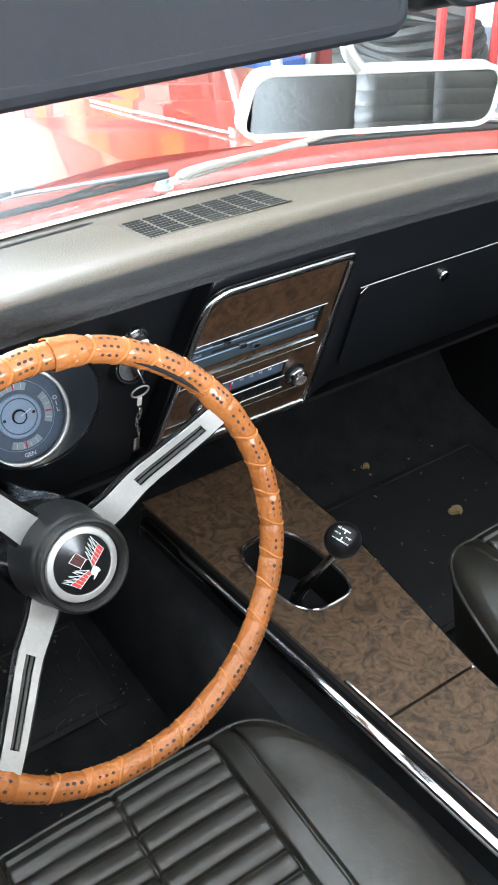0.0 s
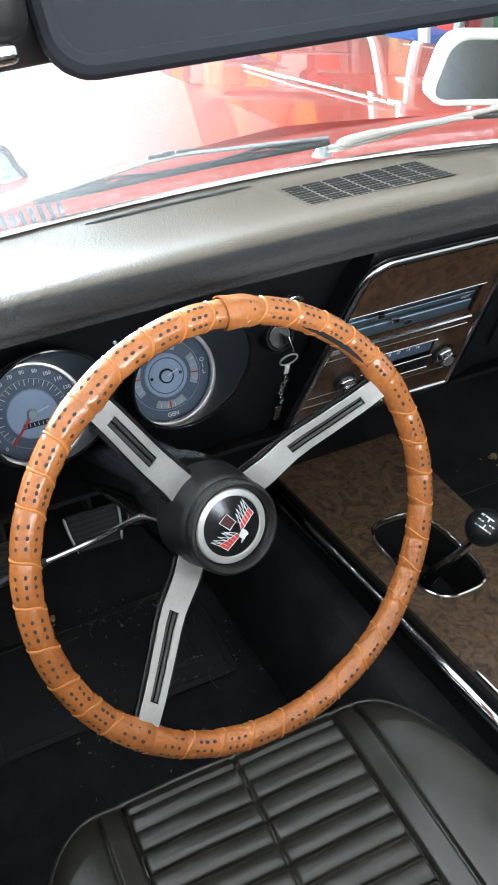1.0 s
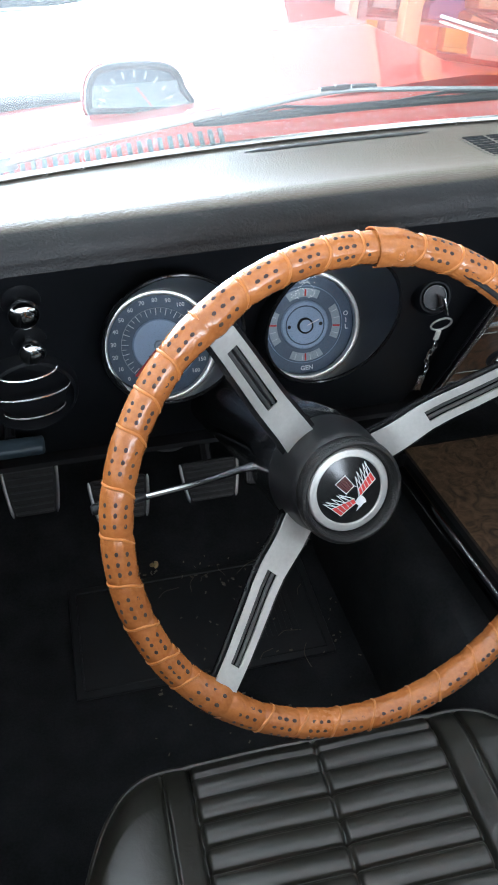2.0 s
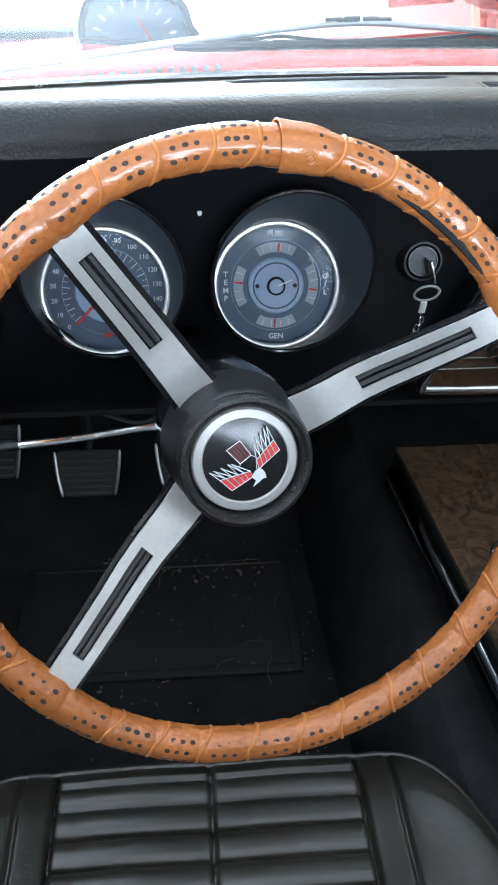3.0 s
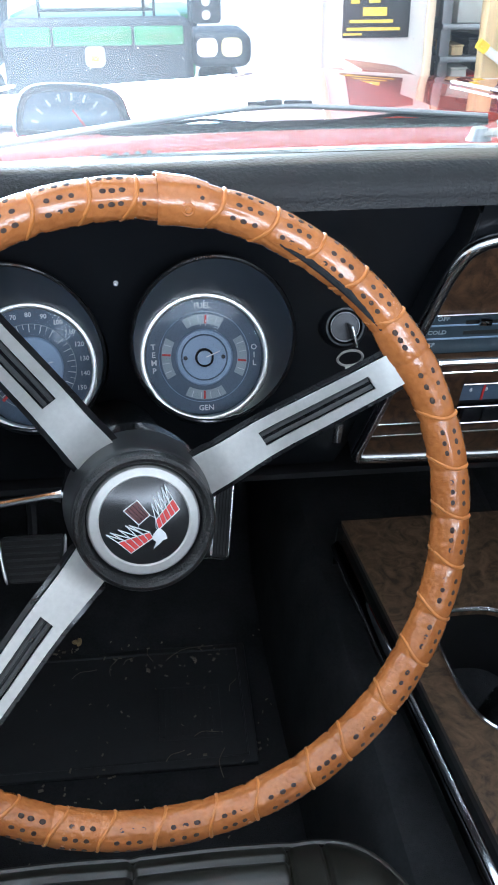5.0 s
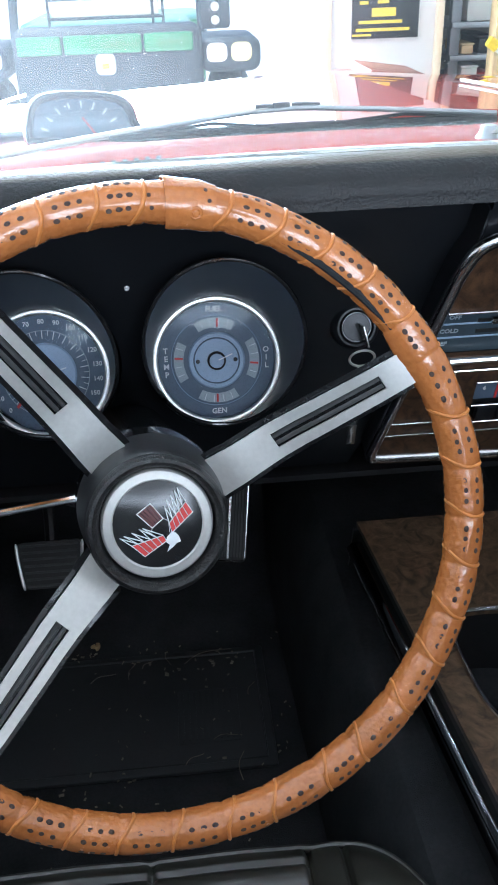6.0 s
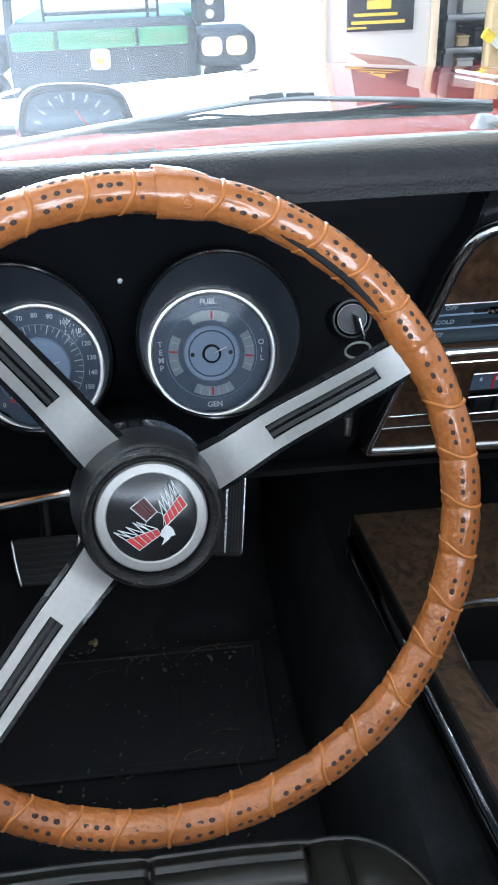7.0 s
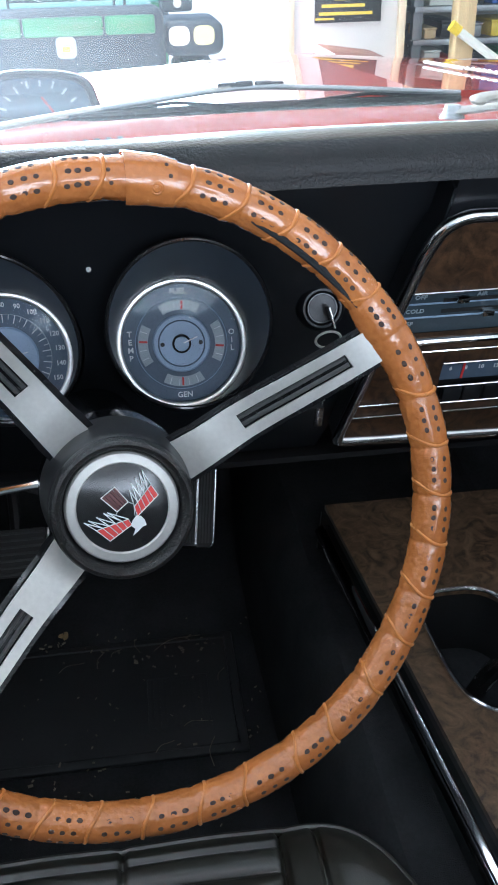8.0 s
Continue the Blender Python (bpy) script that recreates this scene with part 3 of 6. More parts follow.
part("warning_light", boxed((-0.004, -0.0445, -0.0056), (0.004, -0.040, -0.0050), 0.0004, sf), REDMARK, speedo)
# pale warning lamp between the gauges
LAMP = (0.0385, -0.0455)
part("indicator_lamp", lathe([(0.0, 0.003), (0.0017, 0.0022), (0.0023, 0.0)], 18, dash_frame(LAMP[0], LAMP[1], BACK + 0.001)), WHITE, dash, "small round indicator lamp")

# ---- centre stack ----
def in_stack(x, s, out=0.0):
    return in_dash(x, s + 0.004, out)


def stack_frame(x, s, out=0.0):
    return dash_frame(x, s + 0.004, out)


stack = thing("radio_bezel", "dark burl centre panel framed in chrome, holding radio and heater controls", "panel", in_stack(0.42, -0.15))
ring = [(0.343, 0.004), (0.517, 0.002), (0.521, -0.002), (0.510, -0.256), (0.506, -0.260), (0.268, -0.252), (0.264, -0.247), (0.316, -0.030), (0.326, -0.006)]
window = [(0.307, -0.068), (0.503, -0.070), (0.500, -0.119), (0.295, -0.119)]
radio_hole = [(0.352, -0.153), (0.460, -0.153), (0.458, -0.205), (0.352, -0.205)]
part("wood_panel", plate(ring[::-1], [window, radio_hole], 0.006, stack_frame(0, 0, 0.008)), BURL, stack, "dark brown burl laminate", smooth=0)
outer = [(x + (0.0035 if x > 0.42 else -0.0035), s + (0.0035 if s > -0.1 else -0.002)) for x, s in ring]
loop = [in_stack(x, s, 0.0075) for x, s in soften(outer, 0.008)]
part("chrome_frame", sweep(loop, 0.0062, 12, True, up=(0, -1, 0), flat=0.9), DARKCHROME, stack, "chrome outer frame")
for s, x0, x1, r in ((-0.067, 0.309, 0.504, 0.0012), (-0.123, 0.294, 0.5005, 0.0034), (-0.136, 0.288, 0.500, 0.0012), (-0.2025, 0.277, 0.330, 0.0011), (-0.2025, 0.468, 0.500, 0.0011), (-0.219, 0.272, 0.498, 0.0012)):
    part("chrome_strip", sweep([in_stack(x0, s, 0.0095), in_stack(x1, s, 0.0095)], r, 8), CHROME, stack, "thin chrome strip")

heater = thing("heater_control", "slate-coloured sliding heater control with small chrome levers", "heater control", in_stack(0.41, -0.1))
part("back_plate", plate(window[::-1], [], 0.003, stack_frame(0, 0, 0.001)), SLATE, heater, "dark slate plate")
for s in (-0.083, -0.095):
    part("slide_slot", boxed((0.340, s - 0.002, 0.001), (0.500, s + 0.002, 0.0018), 0, stack_frame(0, 0, 0.0)), RUBBER, heater)
for x, s in ((0.350, -0.079), (0.376, -0.096), (0.396, -0.1035)):
    part("lever", boxed((x, s - 0.003, 0.002), (x + 0.011, s + 0.003, 0.009), 0.0012, stack_frame(0, 0, 0.0)), CHROME, heater, "chrome slider lever")
for txt, x, s in (("OFF", 0.319, -0.078), ("COLD", 0.316, -0.0935), ("DEF", 0.311, -0.108), ("AIR", 0.374, -0.078), ("HOT", 0.487, -0.0935)):
    lettering("lettering", txt, 0.0062, stack_frame(x, s, 0.0018), GAUGEPALE, heater)
for k, s in enumerate((-0.0855, -0.101)):
    part("rib", boxed((0.303, s - 0.0006, 0.001), (0.498, s + 0.0006, 0.0022), 0, stack_frame(0, 0, 0.0)), GAUGEMID, heater)

radio = thing("car_radio", "car radio with lit dial, push buttons and two chrome knobs", "radio", in_stack(0.416, -0.19))
part("dial_glass", boxed((0.352, -0.179, -0.001), (0.459, -0.153, 0.001), 0, stack_frame(0, 0, 0.004)), GAUGE, radio, "dark dial")
for k, txt in enumerate(("6", "8", "10", "12", "14", "16")):
    lettering("lettering", txt, 0.0064, stack_frame(0.3620 + 0.0148 * k, -0.1645, 0.0055), WHITE, radio)
part("tuning_pointer", boxed((0.3735, -0.178, 0.001), (0.3755, -0.156, 0.002), 0, stack_frame(0, 0, 0.0042)), REDMARK, radio, "red pointer")
for s in (-0.152, -0.1825, -0.2055):
    part("trim_line", sweep([in_stack(0.351, s, 0.0105), in_stack(0.460, s, 0.0105)], 0.0011, 6), CHROME, radio)
for k in range(5):
    part("push_button", boxed((0.3580 + 0.0202 * k, -0.2035, 0.0), (0.3768 + 0.0202 * k, -0.1855, 0.008), 0.0016, stack_frame(0, 0, 0.004)), GLOSSBLACK, radio, "black push button")
for x in (0.330, 0.480):
    f = stack_frame(x, -0.187, 0.008)
    cup = part("knob_ring", lathe([(0.0, 0.004), (0.0135, 0.004), (0.0165, 0.002), (0.017, 0.0)], 32, f), GLOSSBLACK, radio, "black outer ring")
    knob = part("knob", lathe([(0.0084, 0.0180), (0.0092, 0.0186), (0.0108, 0.0176), (0.0114, 0.0160), (0.0112, 0.0100), (0.0122, 0.0085), (0.0124, 0.004)], 36, f), CHROME, radio, "turned chrome knob")
    part("cap", lathe([(0.0, 0.0176), (0.0050, 0.0174), (0.0086, 0.0181)], 36, f), BRIGHT, knob, "bright dished cap")

# ---- ignition, keys, switch ----
ign = thing("ignition_switch", "round chrome ignition lock with a key in it", "ignition switch", in_dash(0.2385, -0.104, BACK))
f = frame_of(in_dash(0.2385, -0.104, BACK), (1, 0, 0), (0, -0.975, 0.22)) @ Matrix.Scale(0.95, 4)
part("collar", lathe([(0.0235, 0.0), (0.0225, 0.008), (0.0185, 0.0135), (0.0165, 0.0135)], 36, f), GLOSSBLACK, ign, "black collar")
part("lock_face", lathe([(0.0, 0.0128), (0.0128, 0.0125), (0.0132, 0.0120)], 36, f), LOCKFACE, ign, "brushed grey lock face")
part("lock_ring", lathe([(0.0131, 0.0120), (0.0135, 0.0134), (0.0140, 0.0134), (0.0144, 0.0126)], 36, f), STEEL, ign, "thin chrome ring")
lettering("lettering", "IGNITION", 0.0050, f @ pose(0, 0.0225, 0.0105, -35), GAUGEPALE, ign)
part("key", boxed((-0.0010, -0.017, 0.012), (0.0010, 0.004, 0.034), 0.0006, f @ pose(0.0035, 0, 0, 0, 0, 14)), DULLCHROME, ign, "worn metal key")
keys = thing("key_ring", "steel split ring with spare keys hanging from the ignition key", "key ring", in_dash(0.2402, -0.118, 0.006))
rf = dash_frame(0.2402, -0.112, 0.005)
part("ring", sweep([rf @ Vector((0.0112 * math.cos(2 * math.pi * k / 28), 0.0112 * math.sin(2 * math.pi * k / 28), 0.002 * math.sin(2 * math.pi * k / 28))) for k in range(28)], 0.0012, 6, True, up=(0, -1, 0)), ALU, keys)
part("clasp", boxed((-0.003, -0.025, -0.001), (0.003, -0.011, 0.001), 0.0006, rf), IVORY, keys, "pale clasp")
chain = [rf @ Vector((0.002 * math.sin(k), -0.028 - 0.0065 * k, 0.001 * math.cos(k))) for k in range(9)]
for k, p in enumerate(chain):
    part("chain_link", sweep([p + Vector((0.0022 * math.cos(a) * (k % 2), 0.0022 * math.cos(a) * (1 - k % 2), 0.0042 * math.sin(a))) for a in [2 * math.pi * j / 10 for j in range(10)]], 0.0007, 5, True, up=(0.3, 1, 0.1)), DULLCHROME, keys)
part("spare_key", boxed((-0.005, -0.115, -0.001), (0.004, -0.088, 0.001), 0.0008, rf), DULLCHROME, keys)
knob = thing("dash_knob", "small round chrome pull knob on the dash", "knob", in_dash(0.232, -0.020))
f = dash_frame(0.232, -0.020, 0.0)
part("bezel", lathe([(0.0145, 0.0), (0.0135, 0.004), (0.010, 0.005), (0.0, 0.005)], 28, f), DULLCHROME, knob)
part("button", lathe([(0.0, 0.022), (0.0085, 0.021), (0.0105, 0.018), (0.0095, 0.009), (0.005, 0.005)], 28, f), CHROME, knob)

# side air vent at the dash's end, two pull knobs over it and a release handle under it
vent = thing("air_vent", "round black eyeball air vent with three chrome edged louvres", "air vent", in_dash(-0.1945, -0.166))
f = frame_of(in_dash(-0.1945, -0.166, -0.020), (1, 0, 0), (0.10, -0.96, -0.10))
part("barrel", lathe([(0.050, -0.012), (0.049, 0.004), (0.0455, 0.011), (0.0425, 0.012), (0.040, 0.008), (0.038, -0.004), (0.0, -0.008)], 44, f), GLOSSBLACK, vent, "black eyeball housing")
for k in range(3):
    y = 0.026 - 0.025 * k
    w = math.sqrt(0.040 ** 2 - y * y)
    loop = [f @ Vector((w * math.sin(t), y - 0.010 * math.cos(t) + 0.010, 0.010 + 0.004 * math.cos(t))) for t in [radians(-88 + 176 * j / 16) for j in range(17)]]
    part("louvre", sweep(loop, [0.0008 + 0.0016 * math.sin(math.pi * j / 16) for j in range(17)], 8), CHROME, vent, "chrome edged louvre")
for s0, r, lab in ((-0.040, 0.0150, "headlight"), (-0.094, 0.0135, "wiper")):
    knob = thing("dash_knob", "turned chrome pull knob with a domed face on the dash", "knob", in_dash(-0.186, s0, BACK), "dash knobs")
    f = frame_of(in_dash(-0.186, s0, BACK), (1, 0, 0), (0.10, -0.96, -0.15))
    part("bezel", lathe([(r * 1.30, 0.0), (r * 1.22, 0.004), (r * 0.7, 0.006), (0.0, 0.006)], 28, f), GLOSSBLACK, knob, "black bezel")
    part("shank", lathe([(r * 0.45, 0.004), (r * 0.45, 0.020)], 20, f), DULLCHROME, knob)
    part("button", lathe([(0.0, 0.0335), (r * 0.45, 0.0328), (r * 0.80, 0.0305), (r, 0.0265), (r * 1.02, 0.0225), (r * 0.9, 0.0190), (r * 0.5, 0.0175)], 32, f), CHROME, knob, "turned chrome button")
handle = thing("release_handle", "grey-blue release handle under the dash", "handle", in_dash(-0.214, -0.238))
part("grip", boxed((-0.055, -0.008, 0.0), (0.022, 0.006, 0.020), 0.004, dash_frame(-0.214, -0.236, -0.01), segs=3), SLATE, handle, "slate grey grip")
part("shank", sweep([in_dash(-0.228, -0.236, -0.012), in_dash(-0.228, -0.240, -0.07)], 0.006, 10), SATINBLACK, handle)
# wiring that hangs under the dash
wires = thing("under_dash_wiring", "loose wires with a pale connector under the dash", "wiring", (-0.12, 1.12, 0.50))
part("wire", sweep(curve([(-0.128, 1.12, 0.56), (-0.118, 1.135, 0.475), (-0.102, 1.15, 0.434), (-0.067, 1.15, 0.412), (-0.026, 1.15, 0.405), (0.02, 1.17, 0.44)], 8), 0.0028, 8), GREYRUBBER, wires, "grey drooping wire")
part("wire", sweep(curve([(-0.150, 1.11, 0.56), (-0.142, 1.11, 0.515), (-0.125, 1.10, 0.497), (-0.100, 1.10, 0.505), (-0.08, 1.12, 0.56)], 8), 0.0022, 8), SLATE, wires, "blue wire")
part("connector", boxed((-0.136, 1.092, 0.490), (-0.120, 1.104, 0.502), 0.002), IVORY, wires, "pale plastic connector")
part("bracket", boxed((-0.112, 1.145, 0.4585), (-0.094, 1.150, 0.4645), 0.001, pose(0, 0, 0, 0, 0, 0)), DULLCHROME, wires, "small bright bracket")

# ---- steering wheel ----
WC = Vector((0.0621, 0.6869, 0.686))
wf = frame_of(WC, (1, 0, 0), (0.1157, -0.9334, 0.3396))
RIM, TUBE = 0.1949, 0.0121
# where the laces cross the rim, in degrees from the wheel's right
LACE_AT = [8.8, 18.6, 31.5, 39.3, 48.8, 57.8, 66.6, 75.9, 90.1, 97.6, 106.8, 117.0, 127.9, 137.3, 145.5, 153.6, 165.6, 176.3, 187.0, 197.7, 207.3, 215.6, 228.9, 239.5, 249.4, 258.7, 268.7, 279.1, 288.0, 299.5, 308.0, 319.7, 330.4, 339.8, 350.0, 359.4]
wheel = thing("steering_wheel", "three-spoke steering wheel with a laced tan leather cover", "steering wheel", WC)


def skew(phi):
    """How far a lace leans along the rim on its way round the tube."""
    return 0.024 * math.sin(max(-1.57, min(1.57, 1.6 * (phi + 0.7))))


def lace_step(a, phi):
    """How far a place lies on its way from one lace (0) to the next (1)."""
    d = math.degrees(a + skew(phi)) % 360
    for p, q in zip([LACE_AT[-1] - 360] + LACE_AT, LACE_AT + [LACE_AT[0] + 360]):
        if p <= d < q:
            return (d - p) / (q - p)
    return 0.5


def rim_point(a, phi, lift=0.0, wave=True):
    """A place on the rim: a round the wheel, phi round the tube (0 faces the driver, plus is outwards)."""
    seg = lace_step(a, phi)
    r = TUBE + lift
    if wave:
        r += 0.0010 * (1 - (2 * seg - 1) ** 6) - 0.0007
        r += 0.0005 * noise.noise(Vector((math.cos(a) * 9, math.sin(a) * 9, phi * 2)))
        # creases of the leather, deeper towards the wheel's inside
        soft = min(1.0, max(0.0, 1.5 * math.cos(phi + 1.3) - 0.2 - 0.15 * math.sin(a)))
        if soft > 0:
            fold = 1 - abs(noise.noise(Vector((a * 24 + phi * 1.5, phi * 4.5 - a * 5, 3.0))))
            fine = 1 - abs(noise.noise(Vector((a * 52 - phi * 2, phi * 8 + a * 9, 9.0))))
            r -= soft * (0.0004 * fold ** 7 + 0.0003 * fine ** 6) - 0.0001 * soft
        near = [min(abs((a - radians(c) + math.pi) % (2 * math.pi) - math.pi) for c in (31, 125, 225))][0]
        r += 0.0034 * math.exp(-(near / 0.10) ** 2) * max(0.0, 0.5 - 0.5 * math.sin(phi - 0.3))
    return wf @ Vector(((RIM + r * math.sin(phi)) * math.cos(a), (RIM + r * math.sin(phi)) * math.sin(a), r * math.cos(phi)))


def on_rim(a, phi, lift=0.0):
    """A pose on the leather whose z points out of it and whose x runs along the rim."""
    c = rim_point(a, phi, lift)
    mid = wf @ Vector((RIM * math.cos(a), RIM * math.sin(a), 0))
    return frame_of(c, wf.to_3x3() @ Vector((-math.sin(a), math.cos(a), 0)), c - mid)


bm = bmesh.new()
NA, NP = 1260, 72
rings = [[bm.verts.new(rim_point(2 * math.pi * i / NA, 2 * math.pi * j / NP)) for j in range(NP)] for i in range(NA)]
for i in range(NA):
    for j in range(NP):
        bm.faces.new((rings[i][j], rings[(i + 1) % NA][j], rings[(i + 1) % NA][(j + 1) % NP], rings[i][(j + 1) % NP]))
rim = part("leather_cover", bm, TAN, wheel, "tan leather sewn round the rim", smooth=180)
pts = []
for k in range(25):
    phi = radians(-150 + 300 * k / 24)
    pts.append(Vector(((RIM + (TUBE - 0.0007) * math.sin(phi)) * math.cos(-skew(phi)), (RIM + (TUBE - 0.0007) * math.sin(phi)) * math.sin(-skew(phi)), (TUBE - 0.0007) * math.cos(phi))))
lace_mesh = mesh_of("lace", sweep(pts, 0.0014, 8, up=(0, 1, 0)), CORD, 60)


def row_shift(d):
    """The cover has slipped round the tube: inwards at the bottom, outwards at the lower right."""
    if d < 240:
        return -0.55 * max(0.0, -math.sin(radians(d)))
    return -0.30 * math.exp(-((d - 250) / 30) ** 2) + 0.10 * math.exp(-((d - 325) / 45) ** 2)


bm = bmesh.new()
for p, q in zip(LACE_AT, LACE_AT[1:] + [LACE_AT[0] + 360]):
    if p == 75.9:
        continue
    for i in range(3):
        for phi in (-0.36, 0.27, 0.92):
            phi += row_shift((p + q) / 2)
            a = radians(p + (q - p) * (0.30 + 0.21 * i + 0.05 * phi + 0.02 * noise.noise(Vector((p, i, phi))))) - skew(phi)
            f = on_rim(a, phi + 0.04 * noise.noise(Vector((p * 3, i * 5, phi))), 0.0001)
            lathe([(0.0, 0.0), (0.0013, 0.0001), (0.0017, -0.0006)], 10, f @ Matrix.Diagonal((1.30 + 0.3 * noise.noise(f.translation * 200), 0.98, 1, 1)), bm)
part("perforation_pattern", bm, HOLE, rim, "punched holes in rows of three", smooth=60, kind="stuff")


def piece(name, me, m, parent, label=""):
    ob = new(name, me)
    ob.parent = parent
    ob.matrix_basis = m
    return tagged(ob, label)


for a in LACE_AT:
    piece("lace", lace_mesh, wf @ Matrix.Rotation(radians(a), 4, "Z"), rim)
# the cover gapes above the radio and shows the black core
gap = [rim_point(radians(36 + 29 * k / 24), radians(-52 + 10 * k / 24), -0.0010, False) for k in range(25)]
part("open_seam", sweep(gap, [0.0004 + 0.0024 * math.sin(math.pi * k / 24) ** 0.7 for k in range(25)], 8, up=(0, -1, 0.3)), CARPET, rim, "open seam showing the black core")
flap = sheet(lambda u, v: rim_point(radians(76.6 + 8.4 * u + 1.0 * v), radians(-95 + 215 * v), 0.0003 + 0.0011 * u + 0.0003 * math.sin(9 * u + 6 * v), True), 10, 24, 0.0010)
flap = part("overlap_flap", flap, TAN, rim, "overlapping leather end")
f = on_rim(radians(80.2), -0.42, 0.0014)
part("snap", lathe([(0.0, 0.0016), (0.0016, 0.0013), (0.0024, 0.0004), (0.0030, 0.0007), (0.0037, 0.0003), (0.0042, -0.0008)], 20, f), TAN, flap, "leather-covered snap")
bm = bmesh.new()
for a, phi in ((83.2, 0.55), (81.2, 0.35), (79.0, 0.62), (78.2, 0.15), (82.8, -0.1), (88.0, 0.25), (87.6, -0.35)):
    lathe([(0.0, 0.0), (0.0011, 0.0001), (0.0015, -0.0006)], 10, on_rim(radians(a), phi, 0.0014 if a < 85.5 else 0.0002), bm)
part("flap_holes", bm, HOLE, flap, "punched holes in the flap")

RISE = [(0.043, -0.062), (0.050, -0.0595), (0.056, -0.0565), (0.064, -0.0530), (0.075, -0.0500), (0.088, -0.0470), (0.100, -0.0430), (0.125, -0.0270), (0.160, -0.006), (0.180, 0.0040), (0.192, 0.0060)]


def rise(r):
    for (r0, n0), (r1, n1) in zip(RISE, RISE[1:]):
        if r <= r1:
            return n0 + (n1 - n0) * max(0, (r - r0)) / (r1 - r0)
    return RISE[-1][1]


for ang, off in ((31.8, -0.0065), (125.0, 0.0), (225.0, 0.0)):
    sp = wf @ Matrix.Rotation(radians(ang), 4, "Z") @ Matrix.Translation((0, off, 0))
    rs = [0.045, 0.049, 0.053, 0.058, 0.064, 0.070, 0.077, 0.085, 0.093, 0.108, 0.118, 0.128, 0.138, 0.148, 0.159, 0.1655, 0.180, 0.192]
    bm = bmesh.new()
    rows = []
    for r in rs:
        half = 0.0132 - 0.0026 * max(0.0, r - 0.07) / 0.11 if r > 0.07 else 0.0132 + 0.0010 * (0.07 - r) / 0.02
        rows.append([bm.verts.new(sp @ Vector((r, w, rise(r)))) for w in (-half, -0.43 * half, 0.43 * half, half)])
    for i in range(len(rs) - 1):
        for j in range(3):
            if j == 1 and 0.0929 < rs[i] < 0.164:
                continue
            bm.faces.new((rows[i][j], rows[i + 1][j], rows[i + 1][j + 1], rows[i][j + 1]))
    ext = bmesh.ops.extrude_face_region(bm, geom=list(bm.faces))
    axis = wf.to_3x3() @ Vector((0, 0, 1))
    for v in [g for g in ext["geom"] if isinstance(g, bmesh.types.BMVert)]:
        v.co -= axis * 0.0022
    spoke = part("spoke", bm, ALU, wheel, "brushed aluminium spoke with a black slot")
    bm = bmesh.new()
    for r0, r1 in zip(rs, rs[1:]):
        vs = []
        for r in (r0, r1):
            half = 0.0172 - 0.0030 * max(0.0, r - 0.07) / 0.11 if r > 0.06 else 0.0182
            vs.append([bm.verts.new(sp @ Vector((r, w, rise(r) - d))) for w, d in ((-half, 0.0045), (half, 0.0045), (half - 0.003, 0.013), (-half + 0.003, 0.013))])
        for j in range(4):
            bm.faces.new((vs[0][j], vs[1][j], vs[1][(j + 1) % 4], vs[0][(j + 1) % 4]))
    bmesh.ops.remove_doubles(bm, verts=bm.verts, dist=1e-5)
    part("backing", bm, MOULDING, spoke, "black moulded backing")
    # light on the slot's ribs is put into their grey
    for w in (-0.0026, 0.0026):
        part("slot_rib", sweep([sp @ Vector((r, w, rise(r) - 0.0030)) for r in (0.094, 0.108, 0.125, 0.14, 0.1600, 0.1650)], 0.0017, 6, up=(0, -1, 0)), GREYRUBBER, spoke)
hubt = part("hub_pad", lathe([(0.0, -0.036), (0.0368, -0.036), (0.0372, -0.0300), (0.0378, -0.0255), (0.0392, -0.0220), (0.0414, -0.0203), (0.0434, -0.0212), (0.0448, -0.0238), (0.0454, -0.0275), (0.0450, -0.0318), (0.0441, -0.0345)], 96, wf), HUBBLACK, wheel, "grained black hub pad")
part("barrel", lathe([(0.0441, -0.0345), (0.0446, -0.0350), (0.0462, -0.0430), (0.0482, -0.0560), (0.0500, -0.0680), (0.0510, -0.080), (0.0, -0.080)], 72, wf), SATINBLACK, hubt, "smooth black barrel")
part("chrome_ring", lathe([(0.0362, -0.034), (0.0358, -0.0300), (0.0345, -0.0285), (0.0294, -0.0274), (0.0286, -0.0280), (0.0282, -0.031)], 72, wf), ALU, hubt, "satin chrome ring")
badge = part("emblem_disc", lathe([(0.0, -0.0262), (0.0150, -0.0268), (0.0296, -0.0290)], 48, wf), MOULDING, hubt, "glossy black emblem disc")
# emblem as plain shapes: two barred wings, a barred tail and a pale head
ef = wf @ pose(0, 0, -0.0268, 0, 0, -5.7)


def shape(points, material, z):
    area = sum(p[0] * q[1] - q[0] * p[1] for p, q in zip(points, points[1:] + points[:1]))
    pts = [(1.12 * x / 1000, 1.12 * y / 1000) for x, y in (points if area > 0 else points[::-1])]
    return part("emblem_shape", plate(pts, [], 0.0005, ef @ pose(0, 0, z)), material, badge, smooth=0)


def stroke(p, q, w, z=0.0012):
    d = (Vector(q) - Vector(p)).normalized() * w / 2
    n = Vector((-d.y, d.x))
    p, q = Vector(p) - d, Vector(q) + d
    shape([tuple(p + n), tuple(p - n), tuple(q - n), tuple(q + n)], WHITE, z)


